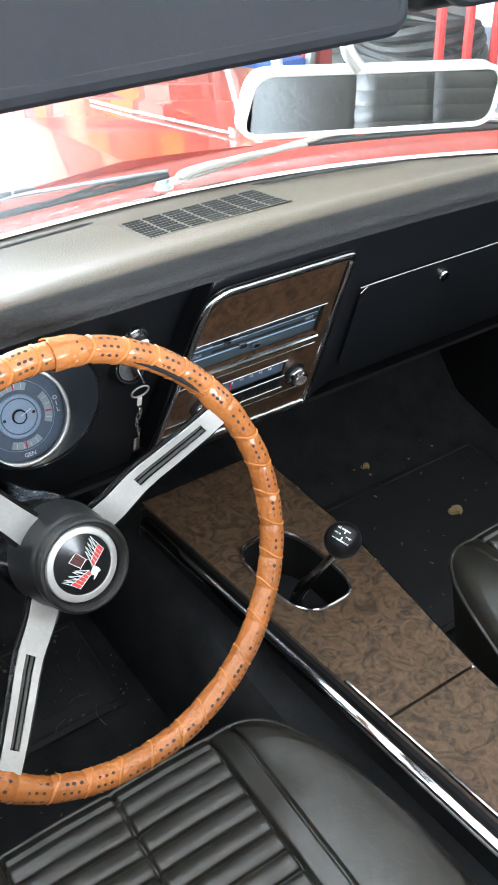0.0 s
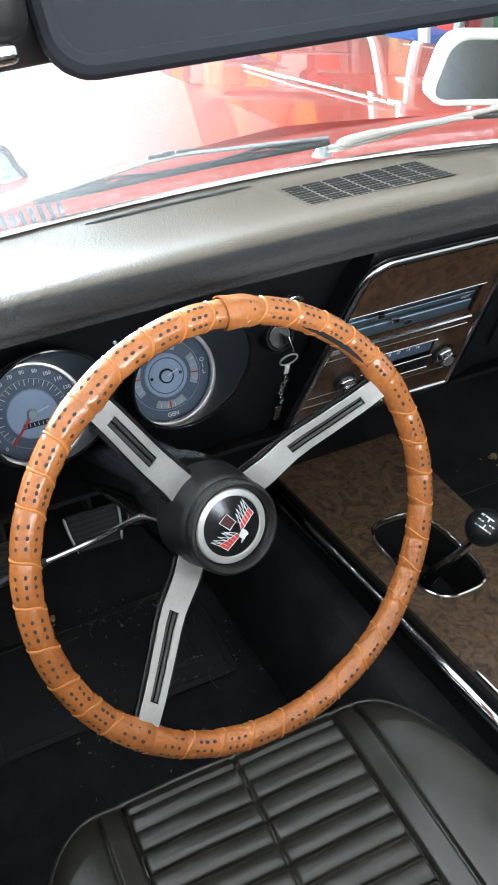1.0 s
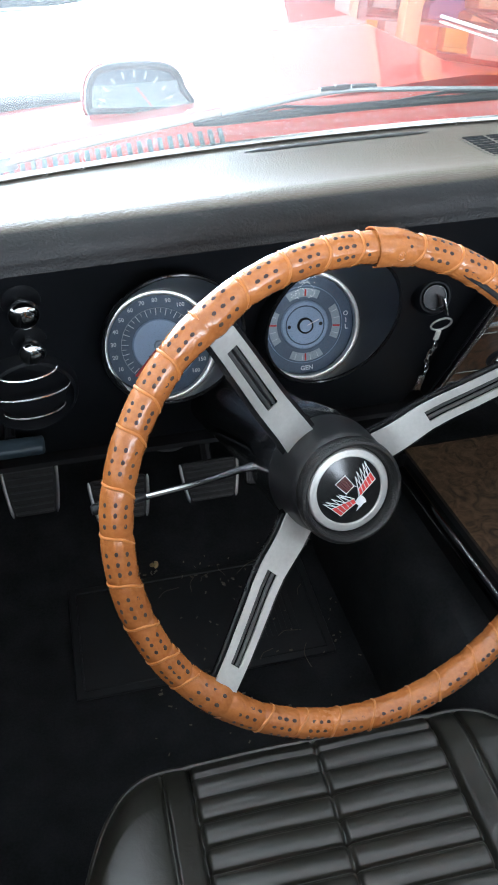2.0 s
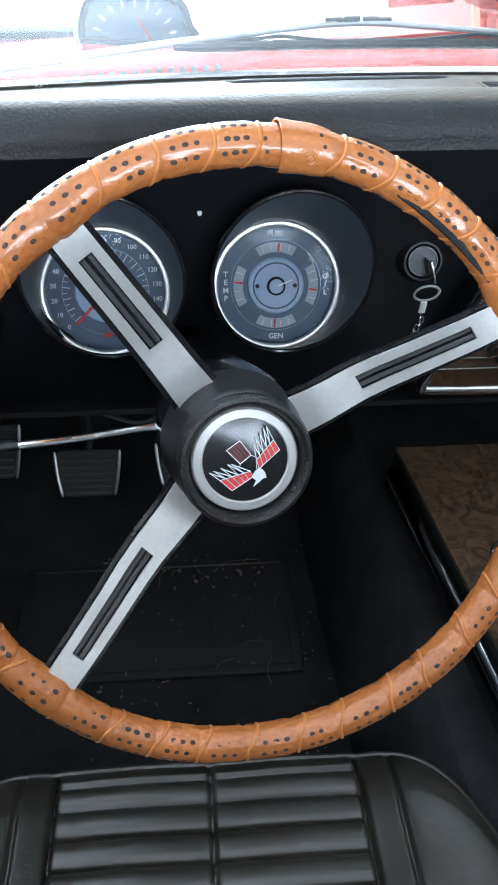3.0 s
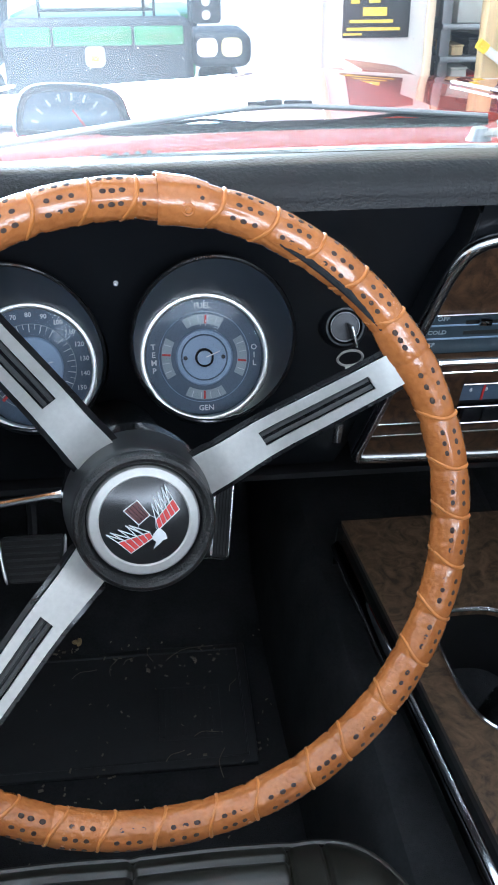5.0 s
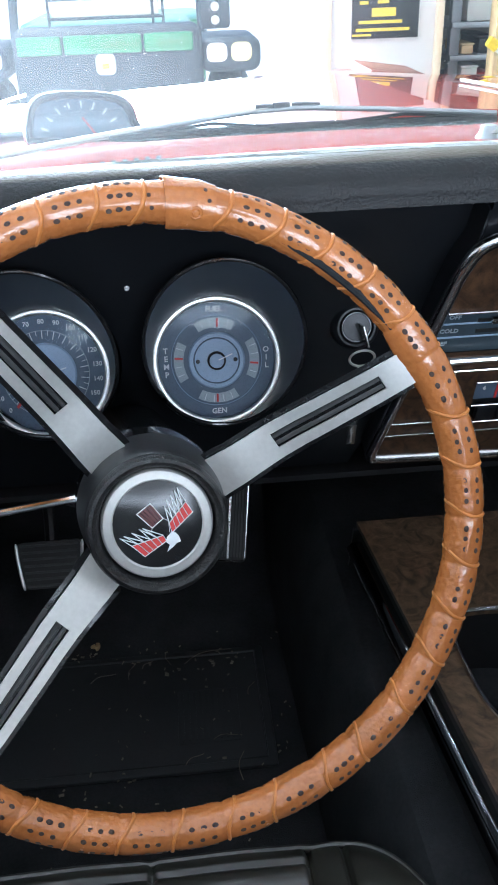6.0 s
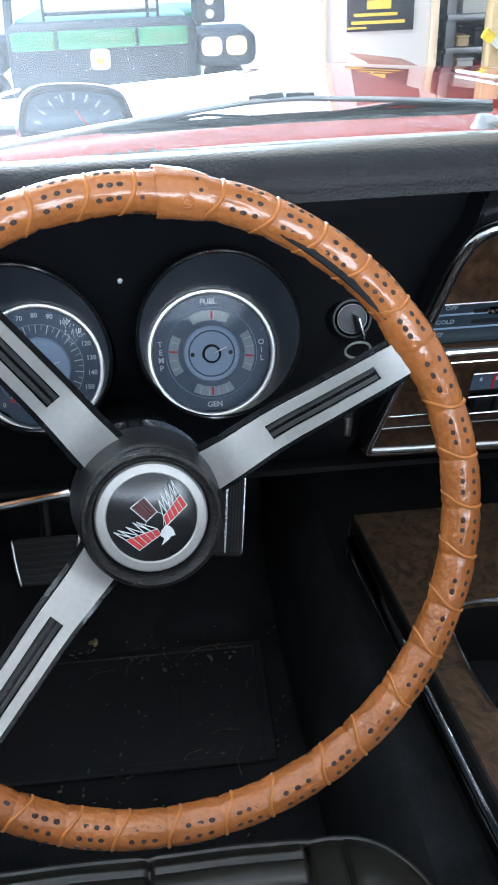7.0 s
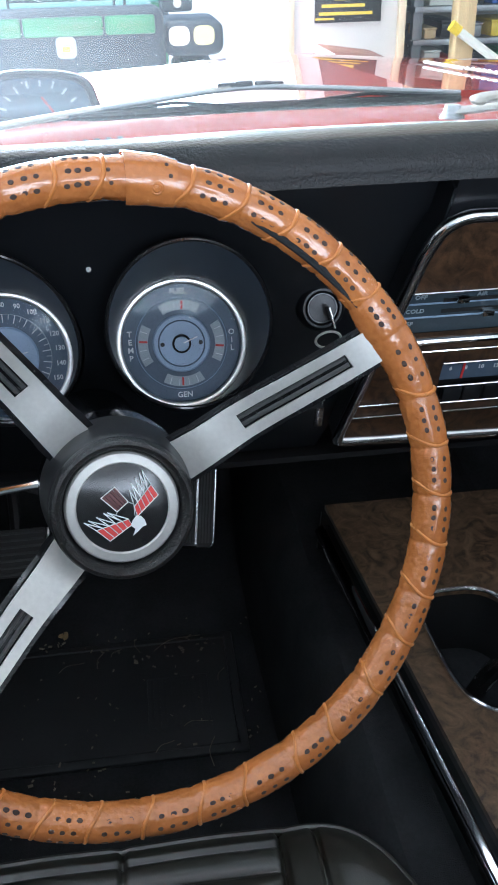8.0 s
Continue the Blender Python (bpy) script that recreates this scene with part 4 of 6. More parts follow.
def wing(a, b, c, d, tips):
    """Red bars between the edges a-b and d-c, and a pale feather over each up to its tip."""
    a, b, c, d = Vector(a), Vector(b), Vector(c), Vector(d)
    n = len(tips)
    for k, tip in enumerate(tips):
        t0, t1 = (k + 0.10) / n, (k + 0.90) / n
        shape([tuple(a.lerp(b, t0)), tuple(a.lerp(b, t1)), tuple(d.lerp(c, t1)), tuple(d.lerp(c, t0))], REDMARK, 0.0008)
        p, q = a.lerp(b, k / n), a.lerp(b, (k + 1) / n)
        stroke(p, tip, 0.55)
        stroke(q, tip, 0.5)
        stroke(p, d.lerp(c, k / n), 0.34)
    stroke(a, b, 0.4)
    stroke(d, c, 0.45)
    stroke(b, c, 0.45)


wing((6.2, 1.2), (15.2, 13.6), (19.4, 7.6), (8.0, -4.4), [(3.4, 10.5), (4.3, 14.4), (6.5, 17.2), (8.7, 20.0), (10.2, 21.6)])
wing((3.0, -5.9), (-14.6, -12.0), (-7.0, -18.2), (5.0, -9.2), [(-8.6, -2.0), (-10.6, -2.3), (-14.6, -4.6), (-19.0, -6.4), (-21.2, -7.6)])
tail = [(-12.2, 6.3), (-4.8, 12.5), (2.7, 4.0), (-3.3, -1.6)]
u, v = [Vector(p) for p in tail[:2]], [Vector(tail[3]), Vector(tail[2])]
for k in range(5):
    t0, t1 = (k + 0.12) / 5, (k + 0.88) / 5
    shape([tuple(u[0].lerp(u[1], t0)), tuple(u[0].lerp(u[1], t1)), tuple(v[0].lerp(v[1], t1)), tuple(v[0].lerp(v[1], t0))], DARKRED, 0.0008)
for p, q in zip(tail, tail[1:] + tail[:1]):
    stroke(p, q, 0.5)
for p, q in (((2.7, 4.0), (5.8, 2.6)), ((-3.3, -1.6), (-3.8, -4.0)), ((5.8, 2.6), (6.6, -4.0))):
    stroke(p, q, 0.26)
shape([(5.2, -7.0), (7.6, -3.9), (10.0, -4.4), (12.0, -6.4), (13.2, -9.6), (10.8, -10.4), (9.4, -12.2), (5.6, -15.6), (7.0, -11.6), (4.6, -9.8)], WHITE, 0.0010)

column = thing("steering_column", "black steering column behind the wheel", "steering column", WC + wf.to_3x3() @ Vector((0, 0, -0.1)))
part("shroud", lathe([(0.0, -0.078), (0.044, -0.078), (0.050, -0.084), (0.052, -0.100), (0.050, -0.135), (0.044, -0.150), (0.042, -0.42), (0.0, -0.42)], 40, wf), MOULDING, column)
lever = part("turn_signal_lever", sweep(curve([(0.02, 0.792, 0.650), (-0.003, 0.798, 0.646), (-0.06, 0.786, 0.646), (-0.103, 0.7788, 0.6469)], 6), [0.0042] * 7 + [0.0032] * 12, 10), CHROME, column, "thin chrome turn signal lever")
part("tip", sweep([(-0.101, 0.7791, 0.6469), (-0.106, 0.7783, 0.6470), (-0.145, 0.7716, 0.6478), (-0.148, 0.7711, 0.6479)], [0.0034, 0.0044, 0.0052, 0.0040], 12), GLOSSBLACK, lever)

# ---- pedals ----
def pedal(name, label, cx, cy, cz, w, h, tilt, ribs, arm_to, vertical=False, lean=0.0):
    p = thing(name, label, "pedal", (cx, cy, cz), "pedals")
    f = frame_of((cx, cy, cz), (1, 0, -lean), (0, -math.cos(radians(tilt)), math.sin(radians(tilt))))
    inset = 0.0 if vertical else 0.10 * w                 # hanging pedals narrow towards their foot

    def edge(y):
        return w / 2 - inset * (0.5 - y / h)

    trim = soften([(edge(h / 2), h / 2), (-edge(h / 2), h / 2), (-edge(-h / 2), -h / 2), (edge(-h / 2), -h / 2)], 0.008)
    part("pad", plate(trim, [], 0.012, f), RUBBER, p, "ribbed black rubber pad")
    for k in range(ribs):
        if vertical:
            x = -w / 2 + w * (k + 0.5) / ribs
            part("rib", boxed((x - 0.0012, -h / 2 + 0.006, 0), (x + 0.0012, h / 2 - 0.006, 0.002), 0, f), GREYRUBBER, p)
        else:
            y = -h / 2 + h * (k + 0.5) / ribs
            part("rib", boxed((-edge(y) + 0.004, y - 0.0016, 0), (edge(y) - 0.004, y + 0.0016, 0.0030), 0.0007, f), GREYRUBBER, p)
    if vertical:
        part("trim", sweep([f @ Vector((x, y, 0.0)) for x, y in trim], 0.0016, 6, True, up=(0, -1, 0)), DULLCHROME, p, "bright trim frame")
    else:
        for sx in (-1, 1):
            line = [f @ Vector((sx * (edge(y) + 0.0010 + 0.0015 * math.cos(math.pi * y / h)), y, 0.001)) for y in [h * (0.5 - k / 12) for k in range(13)]]
            part("trim", sweep(line, [0.0010] + [0.0024] * 11 + [0.0010], 8, up=(0, -1, 0)), BRIGHT, p, "bright side trim")
    if arm_to:
        part("arm", sweep(curve([(cx, cy + 0.012, cz), (cx, cy + 0.05, cz + 0.06), arm_to], 5), 0.008, 8), SATINBLACK, p, "black steel arm")
    return p


pedal("brake_pedal", "ribbed black rubber brake pedal with bright trim", 0.022, 1.19, 0.304, 0.085, 0.059, 30, 7, (0.03, 1.26, 0.55))
pedal("clutch_pedal", "ribbed black rubber clutch pedal with bright trim", -0.114, 1.19, 0.294, 0.085, 0.062, 30, 7, (-0.11, 1.26, 0.55))
pedal("parking_brake_pedal", "small parking brake pedal with bright trim", -0.236, 1.19, 0.335, 0.075, 0.072, 26, 7, (-0.28, 1.26, 0.55))
acc = pedal("accelerator_pedal", "long black rubber accelerator pedal with bright edge lines", 0.120, 1.23, 0.348, 0.066, 0.165, 25, 16, None, True, 0.13)
f = frame_of((0.120, 1.23, 0.348), (1, 0, -0.13), (0, -math.cos(radians(25)), math.sin(radians(25))))
part("inset_line", boxed((0.008, -0.078, 0.001), (0.011, 0.078, 0.003), 0, f), DULLCHROME, acc)

# ---- console ----
console = thing("centre_console", "centre console with brown burl top and chrome rails", "console", (0.36, 0.6, 0.12))


def console_left(y):
    return 0.263 + (1.055 - y) * 0.090


def console_right(y):
    return 0.438 + 0.028 * min(1.0, (y - 0.565) / 0.25) if y > 0.565 else 0.438 - (0.565 - y) * 0.02


hole = [(0.362 - 0.006 * math.sin(t) + 0.046 * math.copysign(abs(math.cos(t)) ** 0.62, math.cos(t)), 0.809 + 0.078 * math.copysign(abs(math.sin(t)) ** 0.62, math.sin(t))) for t in [2 * math.pi * k / 44 for k in range(44)]]
front = [(console_left(1.05), 1.05), (console_left(0.566), 0.566), (console_right(0.566), 0.566), (console_right(0.815), 0.815), (console_right(1.05), 1.05)]
top_frame = Matrix.Translation((0, 0, 0.425))
part("top_panel", plate(front, [hole], 0.006, top_frame), CONSOLEBURL, console, "pale brown burl laminate", smooth=0)
rear = [(console_left(0.562), 0.562), (console_left(0.02), 0.02), (console_right(0.02), 0.02), (console_right(0.562), 0.562)]
part("lid", plate(rear, [], 0.006, top_frame), CONSOLEBURL, console, "hinged lid of the same burl laminate")
body = [(console_left(1.06) + 0.003, 1.06), (console_left(0.01) + 0.003, 0.01), (console_right(0.01) - 0.002, 0.01), (console_right(0.566) - 0.002, 0.566), (console_right(0.815) - 0.002, 0.815), (console_right(1.06) - 0.002, 1.06)]
big_hole = [(0.362 + (x - 0.362) * 1.05, 0.809 + (y - 0.809) * 1.05) for x, y in hole]
part("body", plate(body, [big_hole], 0.20, Matrix.Translation((0, 0, 0.419))), MATTE, console, "black moulded body")
part("boot", plate([(0.362 + (x - 0.362) * 1.04, 0.809 + (y - 0.809) * 1.04) for x, y in hole], [], 0.01, Matrix.Translation((0, 0, 0.325))), MATTE, console, "black rubber shifter boot")
part("opening_trim", sweep([(x, y, 0.4265) for x, y in hole], 0.0022, 8, True), CHROME, console, "chrome trim ring")
for xs, dz, r, lab in ((lambda y: console_left(y) - 0.003, 0.396, 0.0112, "chrome side rail"), (lambda y: console_right(y) + 0.004, 0.412, 0.0055, "chrome side rail")):
    part("side_rail", sweep([(xs(y), y, dz) for y in (1.04, 0.815, 0.69, 0.565, 0.4, 0.2, 0.02)], r, 12, flat=0.8), CHROME if r > 0.006 else DULLCHROME, console, lab)
part("edge_bead", sweep([(console_left(y) + 0.002, y, 0.4265) for y in (0.63, 0.5, 0.3, 0.02)], 0.0022, 6), CHROME, console, "thin chrome bead")
bm = sheet(lambda u, v: Vector((console_left(1.05) - 0.004 + (console_right(1.05) - console_left(1.05) + 0.004) * u, 1.05 + 0.03 * v, 0.417 - 0.10 * v)), 2, 3, 0.004)
part("front_skirt", bm, SATINBLACK, console)

shifter = thing("gear_shifter", "black ball gear knob with white shift pattern on a bent lever", "gear shifter", (0.36, 0.78, 0.37))
BALL = Vector((0.379, 0.734, 0.523))
part("stick", sweep(curve([(0.350, 0.80, 0.37), (0.356, 0.782, 0.42), (0.368, 0.750, 0.48), tuple(BALL)], 6), [0.0085] * 8 + [0.0060] * 11, 10), DULLCHROME, shifter, "bright steel lever")
bm = bmesh.new()
bmesh.ops.create_uvsphere(bm, u_segments=36, v_segments=20, radius=0.0225, matrix=Matrix.Translation(BALL))
ball = part("ball", bm, GLOSSBLACK, shifter, "glossy black ball", smooth=180)
bf = frame_of(BALL, (0.88, 0.40, 0.1), (-0.35, -0.45, 0.82))
bm = bmesh.new()
for x in (-0.007, 0.0, 0.007):
    box(bm, (x - 0.0008, -0.0055, 0.0213), (x + 0.0008, 0.0055, 0.0221), 0, bf)
box(bm, (-0.007, -0.0008, 0.0214), (0.007, 0.0008, 0.0223), 0, bf)
part("shift_pattern", bm, WHITE, ball, "white shift pattern", smooth=0)
for txt, x, y in (("1", -0.007, 0.0085), ("3", 0.0, 0.0085), ("2", -0.007, -0.0085), ("4", 0.0, -0.0085), ("R", 0.007, 0.0085)):
    lettering("lettering", txt, 0.0055, bf @ pose(x, y, 0.0213), WHITE, ball)

# ---- seats ----
def seat(name, label, cx, y0, zbase, group="front seats"):
    st = thing(name, label, "car seat", (cx, 0.35 + y0, 0.12), group)

    PITCH, FIRST, PANEL, SEAM, MID, HALF = 0.0245, 0.648, 0.482, 0.588, 0.008, 0.255

    def front(u):
        return 0.688 - 0.215 * (max(0.0, abs(u) - 0.4) / 0.6) ** 4

    def height(u, y):
        z = zbase + 0.012
        edge = front(u) - y
        side = 1 - abs(u)
        z -= 0.016 * math.exp(-edge / 0.014) + 0.014 * math.exp(-side / 0.030)
        if abs(u) < PANEL:
            row = (FIRST - y) / PITCH
            f = row % 1.0 if row > -0.95 else 0.5
            g = min(f, 1 - f)
            z += 0.0044 * (1 - abs(2 * f - 1) ** 2.4) - 0.0030 * math.exp(-(g / 0.045) ** 2) - 0.002
            z -= 0.0009 * math.exp(-((f - 0.13) / 0.025) ** 2) * (1 if row > 0 else 0)
            z -= 0.0050 * math.exp(-((u - MID) / 0.010) ** 2)
            z += 0.0012 * math.sin(math.pi * (u - MID) / 0.47) ** 2
        else:
            z += 0.016 * math.sin(math.pi * min(1, (abs(u) - PANEL) / 0.52)) * min(1.0, 0.55 + edge / 0.1)
        for g, w, d in ((PANEL, 0.009, 0.007), (SEAM, 0.008, 0.005)):
            z -= d * math.exp(-((abs(u) - g) / w) ** 2)
        z -= 0.003 * math.exp(-((edge - 0.019) / 0.0022) ** 2) * (1 if abs(u) < PANEL else 0)
        return z + 0.0016 * noise.noise(Vector((u * 3, y * 11, cx)))

    us = {-1 + 2 * k / 70 for k in range(71)}
    for c in (-SEAM, -PANEL, MID, PANEL, SEAM):
        us |= {c + d for d in (-0.02, -0.013, -0.008, -0.004, 0.0, 0.004, 0.008, 0.013, 0.02)}
    us = sorted(us)
    ys = {0.06 + 0.09 * k / 6 for k in range(7)} | {FIRST + d for d in (0.003, 0.008, 0.013, 0.016, 0.018, 0.0195, 0.021, 0.022, 0.024, 0.027, 0.031, 0.034, 0.037, 0.039, 0.040)}
    for n in range(20):
        ys |= {FIRST - PITCH * (n + f) for f in (0.0, 0.02, 0.04, 0.07, 0.10, 0.13, 0.16, 0.20, 0.27, 0.37, 0.5, 0.65, 0.75, 0.83, 0.89, 0.93, 0.96, 0.98)}
    ys = sorted(ys)

    def point(a, b):
        u = us[round(a * (len(us) - 1))]
        y = 0.06 + (front(u) - 0.06) * (ys[round(b * (len(ys) - 1))] - 0.06) / 0.628
        return Vector((cx + HALF * u, y + y0, height(u, y)))

    part("cushion", sheet(point, len(us) - 1, len(ys) - 1), SEAT, st, "black pleated vinyl cushion", smooth=180)
    rim_pts = [Vector((cx + HALF * u, front(u) + y0 - 0.001, height(u, front(u)) + 0.001)) for u in [-1 + 2 * k / 60 for k in range(61)]]
    rim_pts = [Vector((cx - HALF - 0.001, 0.08 + y0, rim_pts[0].z))] + rim_pts + [Vector((cx + HALF + 0.001, 0.08 + y0, rim_pts[-1].z))]
    part("piping", sweep(rim_pts, 0.0032, 8), SEAT, st, "rounded vinyl piping")
    loop = [(p.x, p.y) for p in rim_pts] + [(cx + 0.24, 0.05 + y0), (cx - 0.24, 0.05 + y0)]
    bm = bmesh.new()
    tops = [bm.verts.new((p.x, p.y, p.z)) for p in rim_pts]
    lows = [bm.verts.new((cx + (p.x - cx) * 0.93, y0 + (p.y - y0) * 0.955, 0.19)) for p in rim_pts]
    for k in range(len(tops) - 1):
        bm.faces.new((tops[k], tops[k + 1], lows[k + 1], lows[k]))
    part("skirt", bm, SEAT, st, smooth=60)
    part("base", boxed((cx - 0.20, 0.08 + y0, 0.115), (cx + 0.20, 0.60 + y0, 0.20), 0.01), SATINBLACK, st, "black seat base")

    def back(a, b):
        u = -1 + 2 * a
        bulge = 0.0
        if abs(u) < 0.385:
            f = (b * 20) % 1.0
            bulge = 0.008 * (1 - abs(2 * f - 1) ** 3) - 0.005 * math.exp(-(min(f, 1 - f) / 0.07) ** 2)
            bulge -= 0.006 * math.exp(-(u / 0.02) ** 2)
        else:
            bulge = 0.004 * math.sin(math.pi * (abs(u) - 0.385) / 0.615)
        bulge -= 0.008 * (math.exp(-((abs(u) - 0.385) / 0.012) ** 2) + math.exp(-((abs(u) - 0.44) / 0.012) ** 2))
        w = 0.345 * (1 - 0.16 * b * b - 0.25 * max(0, b - 0.85) ** 2 / 0.0225 * 0.5)
        y = 0.045 - 0.20 * b + bulge
        return Vector((cx + w * u, y + y0, 0.36 + 0.50 * b - 0.02 * abs(u) ** 3 * b + bulge * 0.3))

    part("backrest", sheet(back, 140, 300, 0.09), SEAT, st, "black pleated vinyl backrest", smooth=50)
    return st


seat("driver_seat", "black vinyl bucket seat with pleated centre panel", 0.028, 0.0, 0.375)
seat("passenger_seat", "black vinyl bucket seat beside the console", 0.742, 0.052, 0.397)
bench = thing("rear_bench", "black pleated vinyl rear seat", "car seat", (CX, -0.7, 0.12))
part("cushion", boxed((-0.28, -0.62, 0.20), (1.12, -0.25, 0.36), 0.04, segs=4), SEAT, bench)
for k in range(14):
    part("pleat", boxed((-0.22 + 0.095 * k, -0.68, 0.34), (-0.135 + 0.095 * k, -0.62, 0.80), 0.02, segs=3), SEAT, bench)
part("shell", boxed((-0.30, -0.80, 0.20), (1.14, -0.66, 0.84), 0.04, segs=3), SEAT, bench)

# ---- windscreen frame, mirror ----
def on_screen(u, v):
    x = -0.22 + 1.28 * u
    return Vector((x + 0.03 * v * (0.5 - u) * 2, 1.20 + plan(x) - (0.42 + 0.03 * math.sin(math.pi * u)) * v + 0.6 * plan(x) * -0.25 * v, 0.80 + 0.30 * v))


bm = sheet(on_screen, 24, 6, 0.005)
pane = solo("window_1", bm, GLASS, "curved clear windscreen glass", "windscreen", "structure", smooth=180)
pane.visible_shadow = False
specks = random.Random(11)
bm = bmesh.new()
for _ in range(150):
    p = on_screen(specks.uniform(0.03, 0.45), specks.uniform(0.05, 0.75)) + Vector((0, -0.006, -0.008))
    lathe([(0.0, 0.0002), (specks.choice((0.0003, 0.0004, 0.0005, 0.0008)), 0.0)], 7, frame_of(p, (1, 0, 0), (0, -0.58, -0.81)), bm)
solo("windscreen_specks", bm, IVORY, "pale specks of dirt on the windscreen glass", "dirt", "stuff", smooth=0)
header = thing("windscreen_header", "black trimmed windscreen header rail of an open convertible", "header rail", (CX, 0.76, 1.1), kind="structure")
part("rail", sweep(curve([(-0.24, 0.70, 1.085), (-0.10, 0.755, 1.098), (0.42, 0.790, 1.105), (0.94, 0.755, 1.098), (1.08, 0.70, 1.085)], 8), 0.024, 12, flat=1.2), SATINBLACK, header, "black header rail")
for x0, x1, y0, z0, x2, y2, z2 in ((-0.335, 0, 1.13, 0.79, -0.235, 0.70, 1.085), (1.175, 0, 1.13, 0.79, 1.075, 0.70, 1.085)):
    part("pillar", sweep(curve([(x0, y0, z0), ((x0 + x2) / 2, (y0 + y2) / 2 + 0.01, (z0 + z2) / 2 + 0.01), (x2, y2, z2)], 6), 0.026, 12, flat=0.8), SATINBLACK, header, "windscreen pillar")
for nm, x0, x1 in (("sun_visor", -0.032, 0.405), ("sun_visor", 0.452, 0.93)):
    v = thing(nm, "black padded sun visor folded down on the header", "sun visor", ((x0 + x1) / 2, 0.72, 1.1), "sun visors")
    f = frame_of(((x0 + x1) / 2, 0.741, 1.136 if x0 < 0 else 1.152), (1, 0, 0.012), (0, -0.82, 0.57))
    part("pad", plate(rounded(x1 - x0, 0.125, 0.020, 6), [], 0.016, f), VISOR, v)
    part("hem", sweep([f @ Vector((x, y, -0.008)) for x, y in rounded(x1 - x0, 0.125, 0.020, 6)], 0.009, 10, True, up=(0, -1, 0.5)), VISOR, v)
latch = thing("top_latch", "chrome and black convertible top latch on the header", "latch", (-0.12, 0.72, 1.08))
part("hook", boxed((-0.098, 0.69, 1.088), (-0.058, 0.73, 1.100), 0.005, segs=3), CHROME, latch)
part("bracket", boxed((-0.13, 0.69, 1.098), (-0.048, 0.76, 1.145), 0.012, segs=3), SATINBLACK, latch)

mirror = thing("rear_view_mirror", "rear-view mirror in a pale frame on a bright stem", "rear-view mirror", (0.457, 0.79, 1.02))
mf = frame_of((0.4556, 0.8021, 0.9965), (1, -0.2468, -0.077), (-0.244, -0.967, -0.07))
shell = soften([(-0.1385, -0.0300), (0.1355, -0.0290), (0.1385, 0.0300), (-0.1255, 0.0300)], 0.020, 6)
part("shell", plate(shell, [], 0.018, mf), IVORY, mirror, "pale painted housing")
part("frame", sweep([mf @ Vector((x * 0.985, y * 0.935, 0.0012)) for x, y in shell], 0.0030, 8, True, up=(0, -1, 0)), IVORY, mirror, "pale rounded frame")
part("mirror_glass", plate([(x * 0.975, y * 0.90) for x, y in shell], [], 0.002, mf @ pose(0, 0, 0.0018)), MIRROR, mirror, "silvered glass")
part("stem", sweep(curve([(0.430, 0.795, 1.03), (0.418, 0.80, 1.05), (0.425, 0.80, 1.075), (0.455, 0.785, 1.098)], 6), 0.0065, 10), ALU, mirror, "bent chrome stem")
part("mount", boxed((0.445, 0.745, 1.078), (0.512, 0.81, 1.115), 0.012, segs=3), SATINBLACK, mirror, "black mounting foot")

# ---- cowl, bonnet, wings ----
def cowl_z(x):
    return 0.792 - 0.05 * (x - CX) ** 2


def cowl_point(x, v, up=0.0):
    dip = 0.017 * math.sin(math.pi * min(1.0, v / 0.86)) ** 1.4
    return Vector((x, 1.205 + plan(x) * (1 - 0.35 * v) + 0.125 * v, cowl_z(x) + 0.020 * v ** 1.5 - dip + up))


cowl = solo("cowl_panel", sheet(lambda u, v: cowl_point(-0.34 + 1.52 * u, v), 48, 20, 0.004), REDPAINT, "red painted cowl panel below the windscreen", "car body", "structure", smooth=180)
for k in range(24):
    for v0 in (0.14, 0.46):
        x = -0.225 + 0.0128 * k
        p, q = cowl_point(x, v0, 0.0006), cowl_point(x, v0 + 0.24, 0.0006)
        d = q - p
        part("louvre_slot", boxed((-0.0030, 0.0, -0.0020), (0.0030, d.length, 0.0006), 0.0005, frame_of(p, (1, 0, 0), Vector((1, 0, 0)).cross(d))), RUBBER, cowl, "dark cowl louvre slot")


def hood_z(x, y):
    t = (y - 1.30) / 1.45
    d = abs(x - CX)
    z = 0.808 - 0.072 * t - 0.050 * t ** 3 - 0.055 * d * d - 0.10 * max(0, d - 0.62) ** 1.5
    return z + 0.055 * max(0.0, 0.26 - d)


def hood_rear(x):
    return 1.318 + plan(x) * 0.62


bm = sheet(lambda u, v: Vector((-0.30 + 1.44 * u, hood_rear(-0.30 + 1.44 * u) + (2.80 - 0.12 * abs(2 * u - 1) ** 3 - hood_rear(-0.30 + 1.44 * u)) * v, hood_z(-0.30 + 1.44 * u, hood_rear(-0.30 + 1.44 * u) + (2.80 - hood_rear(-0.30 + 1.44 * u)) * v))), 72, 50, 0.012)
hood = solo("bonnet", bm, REDPAINT, "glossy red bonnet with a raised middle ridge", "car body", "structure", smooth=3)
for sx in (-1, 1):
    bm = sheet(lambda u, v: Vector((CX + sx * (0.726 + 0.20 * math.sin(u * 1.5)), 1.10 + 1.75 * v, 0.745 + 0.02 * math.sin(math.pi * v) - 0.085 * v - 0.42 * (1 - math.cos(u * 1.5)))), 14, 16, 0.006)
    solo("front_wing", bm, REDPAINT, "glossy red front wing of the car", "car body", "structure", smooth=180)
bm = boxed((-0.40, 2.78, 0.15), (1.24, 2.90, 0.64), 0.05, segs=4)
solo("nose_panel", bm, REDPAINT, "red nose of the car", "car body", "structure")
